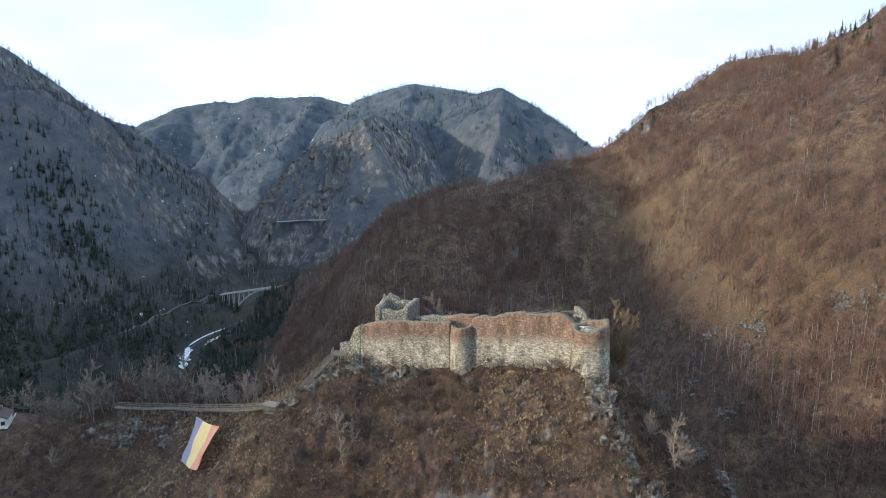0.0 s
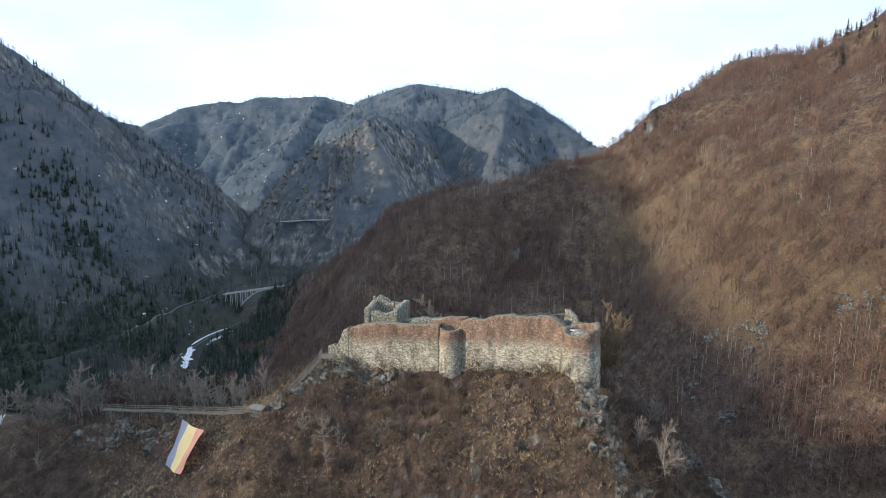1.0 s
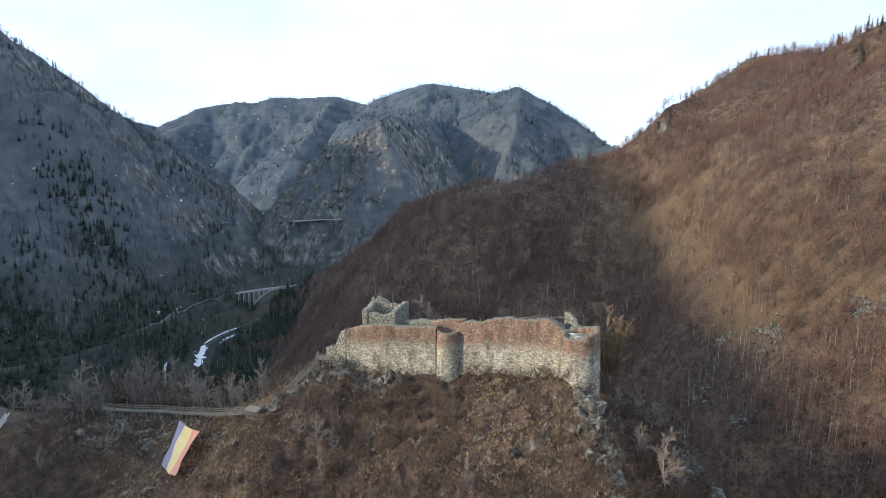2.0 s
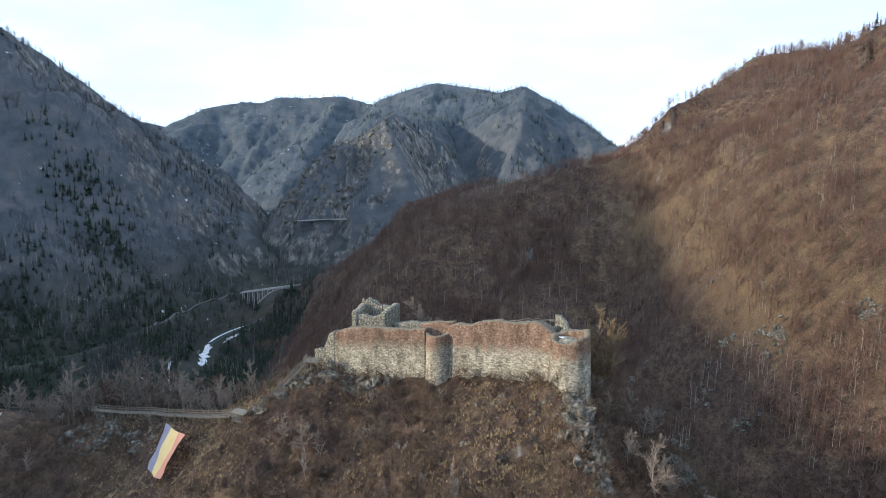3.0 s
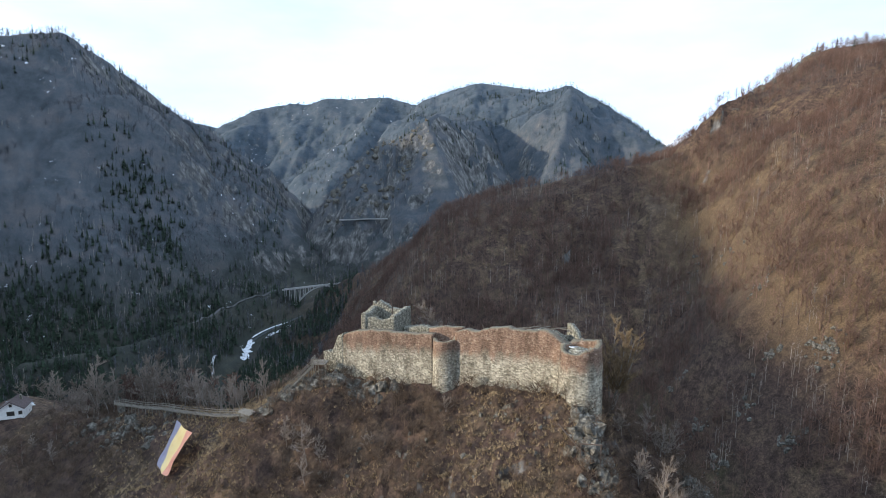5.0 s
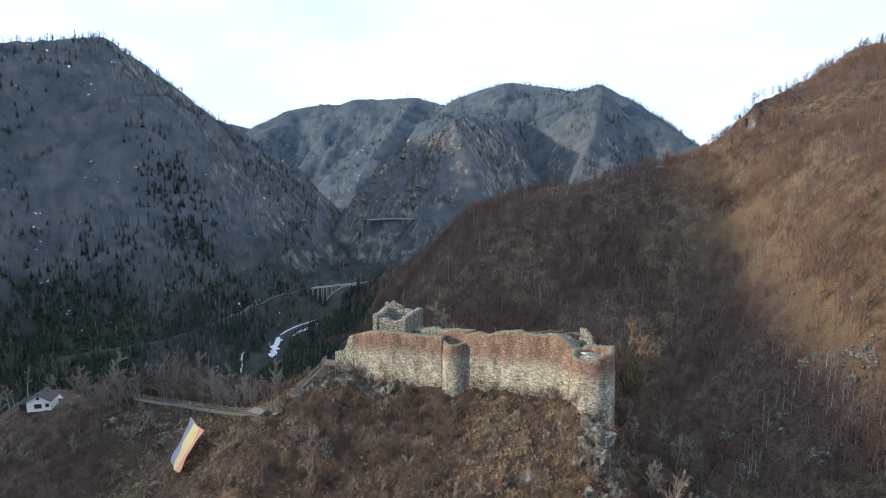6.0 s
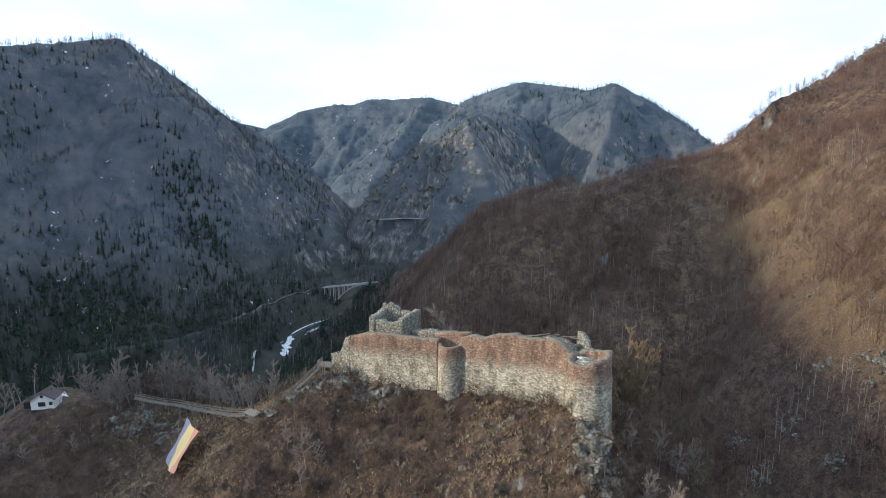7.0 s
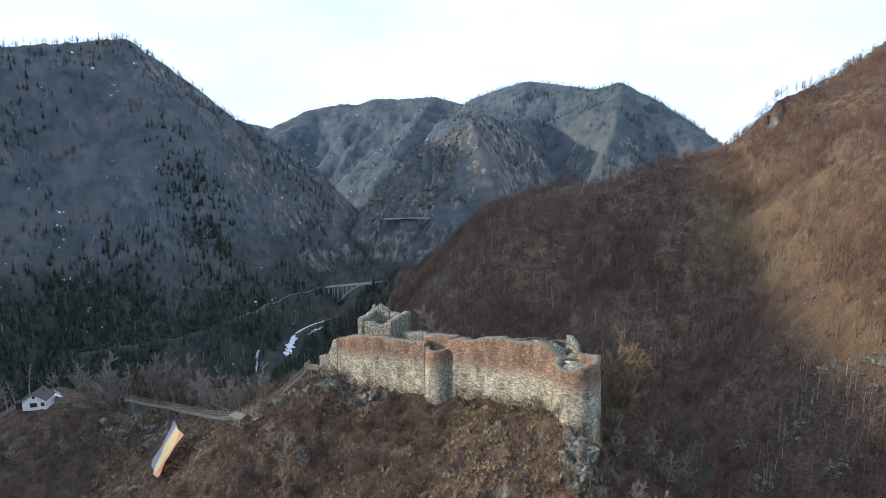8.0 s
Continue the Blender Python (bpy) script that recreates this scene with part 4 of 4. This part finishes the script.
outcrop("pale grey rock towers over the gorge", strew(96, 90, [(-184, 1286), (-241, 1270), (-323, 1250), (-358, 1230), (-376, 1205), (-393, 1185)], 11, 3.0, 11.0) + strew(97, 60, [(-190, 1250), (-225, 1200), (-270, 1165), (-330, 1140)], 20, 3.0, 9.0), 0.4)
outcrop("grey crags beside the gully behind the castle", strew(9, 26, [(150, 440), (160, 452), (178, 395)], 7, 1.0, 2.8), 0.5)
outcrop("dark rocks along the east spur", strew(6, 110, [(52, 108), (54.5, 102), (57, 95), (60, 88)], 1.5, 0.5, 1.9))


# ---- boardwalk, stairs and platform ----
def boardwalk():
    top = tagged(empty("boardwalk", *WALK[0]), "weathered wooden boardwalk and stairs with rails along the ridge", "boardwalk")
    inv = top.matrix_basis.inverted()

    def here(name, bm, mat=WOOD):
        part(name, bm, mat, top).matrix_parent_inverse = inv

    line = [Vector(p) for p in WALK]
    for a, b in zip(line[:-1], line[1:]):
        d = b - a
        flat = Vector((d.x, d.y, 0)).normalized()
        side = Vector((-flat.y, flat.x, 0)) * 0.55
        steep = d.z / max(0.1, math.hypot(d.x, d.y)) > 0.4
        bm = bmesh.new()
        n = int(d.length / (0.42 if steep else 0.3))
        for k in range(n):
            p = a.lerp(b, (k + 0.5) / n)
            m = Matrix.Translation(p) @ Matrix.Rotation(math.atan2(flat.y, flat.x), 4, "Z")
            if not steep:
                m = m @ Matrix.Rotation(-math.atan2(d.z, math.hypot(d.x, d.y)), 4, "Y")
            add_box(bm, (0.36 if steep else 0.27, 1.2, 0.07), m)
        here("stair_flight" if steep else "deck", bm)
        for sgn in (-1, 1):
            bm = bmesh.new()
            add_beam(bm, a + side * sgn - Vector((0, 0, 0.14)), b + side * sgn - Vector((0, 0, 0.14)), 0.14, 0.24)
            here("stringer", bm)
            for h in (0.55, 1.1):
                bm = bmesh.new()
                add_beam(bm, a + side * sgn + Vector((0, 0, h)), b + side * sgn + Vector((0, 0, h)), 0.1, 0.13)
                here("rail", bm)
            m = max(2, int(d.length / 2.8))
            for k in range(m):
                p = a.lerp(b, (k + 0.5) / m) + side * sgn
                low = min(ground_z(p.x, p.y) - 0.3, p.z - 0.3)
                bm = bmesh.new()
                add_box(bm, (0.13, 0.13, p.z + 1.15 - low), Matrix.Translation((p.x, p.y, (p.z + 1.15 + low) / 2)))
                here("post", bm)
    # platform at the top of the stairs
    c = Vector((-25.2, 125.4, 105.6))
    bm = bmesh.new()
    add_box(bm, (3.4, 2.6, 0.22), Matrix.Translation(c))
    here("platform", bm)
    for dx, dy in ((-1.6, -1.2), (0, -1.2), (1.6, -1.2), (-1.6, 1.2), (-1.6, 0)):
        low = ground_z(c.x + dx, c.y + dy) - 0.4
        bm = bmesh.new()
        add_box(bm, (0.16, 0.16, c.z + 1.2 - low), Matrix.Translation((c.x + dx, c.y + dy, (c.z + 1.2 + low) / 2)))
        here("post", bm)
    for h in (0.5, 0.85, 1.2):
        for p, q in (((-1.6, -1.2), (1.6, -1.2)), ((-1.6, -1.2), (-1.6, 1.2))):
            bm = bmesh.new()
            add_beam(bm, c + Vector((*p, h)), c + Vector((*q, h)), 0.08, 0.12)
            here("rail", bm)


boardwalk()


def shelter():
    top = tagged(empty("bench_shelter", -39.6, 117.6, ground_z(-39.6, 117.6), -20), "low open wooden bench shelter beside the boardwalk", "shelter")
    lift = max(0.0, 94.2 - ground_z(-39.6, 117.6))
    for dx in (-1.5, 1.5):
        for dy in (-0.7, 0.7):
            bm = bmesh.new()
            add_box(bm, (0.16, 0.16, 2.6 + lift), Matrix.Translation((dx, dy, (2.0 + lift) / 2 - 0.3)))
            part("post", bm, WOOD, top)
    bm = bmesh.new()
    add_box(bm, (3.8, 2.0, 0.18), Matrix.Translation((0, 0, 2.0 + lift)) @ Matrix.Rotation(0.12, 4, "X"), 0.03)
    part("roof", bm, WOOD, top)
    bm = bmesh.new()
    add_box(bm, (3.0, 0.5, 0.1), Matrix.Translation((0, 0.3, 0.5 + lift)))
    part("seat", bm, WOOD, top)
    bm = bmesh.new()
    add_box(bm, (3.6, 1.7, 0.16), Matrix.Translation((0, 0, lift)))
    part("floor_deck", bm, WOOD, top)


shelter()


def big_flag():
    """A very large three-striped flag hung out below the boardwalk."""
    tl, tr, bl, br = (Vector((0, 0, 150)).lerp(Vector(p) + Vector((0.3, 0, 0.6)), 0.957) for p in ((-61.4, 125.9, 88.6), (-52.6, 118.3, 89.8), (-62.3, 119.0, 80.7), (-57.0, 114.3, 81.2)))
    top = tagged(empty("flag", *tl), "huge blue, yellow and red striped flag rippling over the slope", "flag")
    inv = top.matrix_basis.inverted()
    nor = (tr - tl).cross(bl - tl).normalized()

    def spot(u, w):
        p = tl.lerp(tr, u).lerp(bl.lerp(br, u), w)
        return p + nor * (0.22 * math.sin(u * 9 + w * 5) + 0.15 * math.sin(w * 13 - u * 4) * w) - Vector((0, 0, 0.5 * math.sin(math.pi * u)))

    edges = (0.0, 0.27, 0.68, 1.0)
    for k, (name, mat) in enumerate((("blue_stripe", BLUE), ("yellow_stripe", YELLOW), ("red_stripe", RED))):
        bm = bmesh.new()
        n, m = 14, 44
        g = [[bm.verts.new(spot(edges[k] + (edges[k + 1] - edges[k]) * i / n, j / m)) for i in range(n + 1)] for j in range(m + 1)]
        for j in range(m):
            for i in range(n):
                bm.faces.new((g[j][i], g[j][i + 1], g[j + 1][i + 1], g[j + 1][i]))
        bmesh.ops.solidify(bm, geom=bm.faces[:], thickness=0.02)
        part(name, bm, mat, top).matrix_parent_inverse = inv
    for p, q in ((tl, (-62.2, 128.2, 90.0)), (tr, (-50.3, 123.0, 92.3)), (bl, (-62.5, 116.0, ground_z(-62.5, 116.0))), (br, (-55.0, 110.0, ground_z(-55.0, 110.0)))):
        bm = bmesh.new()
        add_beam(bm, p, q, 0.03, 0.03)
        part("rope", bm, WOOD, top).matrix_parent_inverse = inv


big_flag()
bm = bmesh.new()
bmesh.ops.create_cone(bm, cap_ends=True, segments=8, radius1=0.17, radius2=0.1, depth=6.0, matrix=Matrix.Translation((-9.6, 132.2, 117.6)))
tagged(part("flagpole", bm, IRON), "bare thin dark flagpole standing in the keep", "flagpole")


def slope_frame():
    """A timber post and crossbar with a leaning pole on the rib below the round tower."""
    x, y = 30.0, 97.0
    z = ground_z(x, y)
    top = tagged(empty("timber_frame", x, y, z), "dark timber post and crossbar with a leaning pole", "timber frame")
    for name, a, b in (("post", (0, 0, -0.5), (0, 0, 3.0)), ("post", (3.2, -0.6, -2.0), (3.2, -0.6, 3.2)), ("crossbar", (-0.2, 0, 2.9), (3.4, -0.6, 3.2)), ("leaning_pole", (-3.6, 1.6, 5.4), (0.2, -0.1, 1.6))):
        bm = bmesh.new()
        add_beam(bm, a, b, 0.17, 0.17)
        part(name, bm, IRON, top)


slope_frame()

# fallen timbers and rubble inside the east end of the ruin
def rubble_heap():
    v, n = [], 26
    top = tagged(empty("rubble_heap", 26, 117.5, 112), "mossy heap of rubble inside the ruin's east end", "rubble")
    xs, ys = np.meshgrid(np.linspace(-6.5, 6.5, n), np.linspace(-3.0, 3.0, n))
    e = np.clip(1 - (xs / 6.5) ** 2 - (ys / 3.0) ** 2, 0, 1)
    z = 7.0 * e ** 0.6 + 0.7 * fractal(61, xs, ys, 2.2, 4, 0.6) * (e > 0) - 1.0
    c, s = math.cos(-0.42), math.sin(-0.42)
    v = np.column_stack([(xs * c - ys * s).ravel(), (xs * s + ys * c).ravel(), z.ravel()])
    i, j = np.meshgrid(np.arange(n - 1), np.arange(n - 1))
    a = (j * n + i).ravel()
    raw("heap", v, np.column_stack([a, a + 1, a + n + 1, a + n]), STONE, top)


rubble_heap()
r2 = random.Random(3)
for k in range(7):
    x, y = 20 + 1.5 * k + r2.uniform(-0.5, 0.5), 117.6 - 0.3 * k + r2.uniform(-0.6, 0.8)
    bm = bmesh.new()
    add_beam(bm, (0, 0, 0), (r2.uniform(2.0, 3.6), r2.uniform(-0.6, 0.6), r2.uniform(-0.3, 0.9)), 0.16, 0.14)
    ob = part("fallen_timber", bm, WOOD)
    ob.matrix_basis = pose(x, y, 118.1 + r2.uniform(-0.2, 0.3), 0, 0, r2.uniform(-30, 30))
    tagged(ob, "loose weathered timber lying on the rubble", "timber", "fallen timbers")
of_castle(rough_wall("broken_pier", [(29.3, 117.3, 106, 119.3), (30.2, 115.6, 106, 119.0), (31.0, 113.6, 106, 117.6)], 1.0, castle, STONE, worn=0.35, seed=51))
of_castle(rough_wall("inner_floor", [(28.2, 112.2, 108, 116.0), (33.6, 110.4, 108, 116.2)], 3.6, castle, STONE, worn=0.3, seed=53))
bm = bmesh.new()
bmesh.ops.create_icosphere(bm, subdivisions=3, radius=1.0)
for v in bm.verts:
    k = 1 + 0.35 * noise.noise(v.co * 1.7)
    v.co = Vector((v.co.x * 1.5 * k, v.co.y * 0.9 * k, v.co.z * 0.25))
snow_bit = part("snow_patch", bm, SNOW, smooth=True)
snow_bit.matrix_basis = pose(30.0, 110.6, 116.75, 0, 0, -20) @ Matrix.Scale(0.62, 4)
bm = bmesh.new()
bmesh.ops.create_icosphere(bm, subdivisions=4, radius=1.0)
for v in bm.verts:
    k = 1 + 0.12 * noise.noise(v.co * 2.5) + 0.06 * noise.noise(v.co * 7.0)
    v.co = Vector((v.co.x * 3.3, v.co.y * 3.3, v.co.z * 2.4 * k))
of_castle(part("rubble_fill", bm, STONE, castle)).location = (31.1, 109.8, 114.5)
tagged(snow_bit, "small patch of old snow on the broken tower top", "snow")


# ---- lodge ----
def lodge():
    x, y = -130.5, 148.0
    z = ground_z(x, y) - 0.2
    top = tagged(empty("lodge", x, y, z + 0.6, 25), "small white plastered lodge with a dark gabled roof", "house")
    top.matrix_basis = top.matrix_basis @ Matrix.Scale(0.8, 4)
    w, d, h, g = 8.0, 7.0, 3.3, 2.6
    bm = bmesh.new()
    pts = [(-w / 2, -0.6), (w / 2, -0.6), (w / 2, h), (0, h + g), (-w / 2, h)]
    fr = [bm.verts.new((px, -d / 2, pz)) for px, pz in pts]
    bk = [bm.verts.new((px, d / 2, pz)) for px, pz in pts]
    bm.faces.new(fr)
    bm.faces.new(bk[::-1])
    for i in range(5):
        j = (i + 1) % 5
        bm.faces.new((fr[j], fr[i], bk[i], bk[j]))
    part("wall", bm, PLASTER, top)
    for sgn in (-1, 1):
        bm = bmesh.new()
        add_box(bm, (math.hypot(w / 2, g) + 0.9, d + 1.2, 0.25), Matrix.Translation((sgn * (w / 4 + 0.2), 0, h + g / 2 + 0.08)) @ Matrix.Rotation(sgn * math.atan2(g, w / 2), 4, "Y"))
        part("roof", bm, ROOFING, top)
    for px, pz, sx, sz in ((-0.2, 1.5, 2.2, 1.5), (0, 4.6, 0.7, 0.9), (2.9, 1.6, 1.0, 1.2)):
        win = bmesh.new()
        add_box(win, (sx + 0.3, 0.12, sz + 0.3), Matrix.Translation((px, -d / 2 - 0.02, pz)))
        frame_ob = part("window", win, WOOD, top)
        pane = bmesh.new()
        add_box(pane, (sx, 0.06, sz), Matrix.Translation((px, -d / 2 - 0.09, pz)))
        part("pane", pane, DARK, frame_ob)
    bm = bmesh.new()
    add_box(bm, (3.0, 5.0, 2.6), Matrix.Translation((-w / 2 - 1.5, 0.5, 0.9)), 0.05)
    part("annexe", bm, DARK, top)
    bm = bmesh.new()
    add_box(bm, (0.2, 2.6, 2.4), Matrix.Translation((w / 2 + 1.7, -1.5, 2.6)) @ Matrix.Rotation(0.5, 4, "Y"))
    part("porch_awning", bm, PLASTER, top)
    for yy in (-2.6, -0.4):
        bm = bmesh.new()
        add_box(bm, (0.14, 0.14, 3.2), Matrix.Translation((w / 2 + 1.6, yy, 1.0)))
        part("porch_post", bm, WOOD, top)
    bm = bmesh.new()
    add_box(bm, (0.7, 0.7, 1.8), Matrix.Translation((1.6, 1.5, h + g)))
    part("chimney", bm, STONE, top)


lodge()


# ---- valley: river, snow, road and bridge ----
def ribbon(name, line, width, mat, lift, label, category, kind="structure", ragged=0.0, step=6.0, seed=1, drape=True):
    pts = []
    for a, b in zip(line[:-1], line[1:]):
        k = max(1, int(math.dist(a[:2], b[:2]) / step))
        pts += [(a[0] + (b[0] - a[0]) * t / k, a[1] + (b[1] - a[1]) * t / k) for t in range(k)]
    pts.append(line[-1][:2])
    p = np.array(pts)
    for _ in range(3):
        p[1:-1] = (p[:-2] + 2 * p[1:-1] + p[2:]) / 4
    tan = np.gradient(p, axis=0)
    tan /= np.linalg.norm(tan, axis=1)[:, None]
    nor = np.column_stack([-tan[:, 1], tan[:, 0]])
    s = np.arange(len(p)) * 1.0
    taper = np.minimum(1, np.minimum(s, s[::-1]) / 2 + 0.15) if ragged else np.ones(len(p))
    rows, m = [], 7
    for k in range(m):
        f = k / (m - 1) - 0.5
        wob = 1 + ragged * fractal(seed + (k > 3), s, s * 0 + k // 4, 2.5, 3)
        q = p + nor * (f * width * wob * taper)[:, None]
        rows.append(q)
    hs = np.array([land(q[:, 0], q[:, 1]) for q in rows])
    zs = hs + lift if drape else np.repeat(hs.max(0)[None], m, 0) + lift
    v = np.concatenate([np.column_stack([q, z]) for q, z in zip(rows, zs)])
    n = len(p)
    quads = [(k * n + i, k * n + i + 1, (k + 1) * n + i + 1, (k + 1) * n + i) for k in range(m - 1) for i in range(n - 1)]
    return tagged(raw(name, v, np.array(quads)[:, ::-1], mat, smooth=True), label, category, kind=kind)


ribbon("water", RIVER[4:8], 6, WATER, 0.5, "dark shallow mountain river in the gorge", "river")
ribbon("snow_bank", [(-349, 690), (-362, 725), (-372, 758)], 9, SNOW, 1.1, "white snow along the river bank", "snow", "stuff", 0.8, 2.0, 3)
ribbon("snow_bank", [(-374, 762), (-362, 785), (-334, 806)], 3.5, SNOW, 1.1, "thin broken snow along the river bank", "snow", "stuff", 0.5, 4.0, 5)
ribbon("snow_bank", [(-350, 760), (-337, 777), (-320, 796)], 9, SNOW, 1.1, "white snow on a gravel bar in the river", "snow", "stuff", 0.4, 4.0, 8)
ribbon("snow_bank", [(-141, 163), (-147, 166), (-153, 166)], 3.5, SNOW, 0.3, "patches of old snow behind the lodge", "snow", "stuff", 0.5, 1.0, 12)
ribbon("snow_bank", [(-372, 648), (-382, 668), (-385, 690)], 3, SNOW, 1.0, "thin broken snow along the valley track", "snow", "stuff", 0.6, 3.0, 14)
ribbon("road", ROAD[:3], 5, ASPHALT, 0.5, "narrow grey valley road with snowy verges", "road", drape=False)


def arch_bridge():
    a, b = Vector((-366, 866, -55.5)), Vector((-262, 856, -39.0))
    top = tagged(empty("arch_bridge", *a), "pale concrete arch bridge on slim columns across the gorge", "bridge")
    inv = top.matrix_basis.inverted()

    def here(name, bm):
        part(name, bm, CONCRETE, top).matrix_parent_inverse = inv

    bm = bmesh.new()
    add_beam(bm, a, b, 7.5, 1.3)
    here("deck", bm)
    side = (b - a).cross(Vector((0, 0, 1))).normalized() * 3.6
    for sgn in (-1, 1):
        bm = bmesh.new()
        add_beam(bm, a + side * sgn + Vector((0, 0, 1.2)), b + side * sgn + Vector((0, 0, 1.2)), 0.3, 1.0)
        here("parapet", bm)

    def arch(t):
        base = a.lerp(b, 0.2 + 0.8 * t)
        return base - Vector((0, 0, 1.2 + 19 * (2 * t - 1.25) ** 2 if t < 0.625 else 1.2 + 19 * (2 * t - 1.25) ** 2 * 0.6))

    for sgn in (-0.6, 0.6):
        bm = bmesh.new()
        for k in range(16):
            add_beam(bm, arch(k / 16) + side * sgn, arch((k + 1.1) / 16) + side * sgn, 1.4, 1.8)
        here("arch", bm)
    for k in range(7):
        f = 0.04 + 0.085 * k
        p = a.lerp(b, f)
        t = (f - 0.2) / 0.8
        low = arch(t).z if t > 0 else ground_z(p.x, p.y) - 1
        if p.z - low < 1.6:
            continue
        for sgn in (-0.7, 0.7):
            bm = bmesh.new()
            add_box(bm, (0.9, 0.9, p.z - low), Matrix.Translation(Vector((p.x, p.y, (p.z + low) / 2)) + side * sgn))
            here("column", bm)


arch_bridge()


def cliff_road():
    """The road on its ledge across the crags over the gorge."""
    top = tagged(empty("cliff_road", -334, 1112, 41), "pale ledge of the road built out from the gorge crags", "road", kind="structure")
    inv = top.matrix_basis.inverted()
    line = [(-345, 1119, 40.5), (-334, 1112, 41), (-289, 1119, 43), (-237, 1099, 46)]
    for a, b in zip(line[:-1], line[1:]):
        bm = bmesh.new()
        add_beam(bm, a, b, 7, 1.2)
        part("ledge", bm, CONCRETE, top).matrix_parent_inverse = inv
        bm = bmesh.new()
        add_beam(bm, (a[0], a[1] - 4.2, a[2] + 1.4), (b[0], b[1] - 4.2, b[2] + 1.4), 0.4, 1.2)
        part("parapet", bm, CONCRETE, top).matrix_parent_inverse = inv


cliff_road()
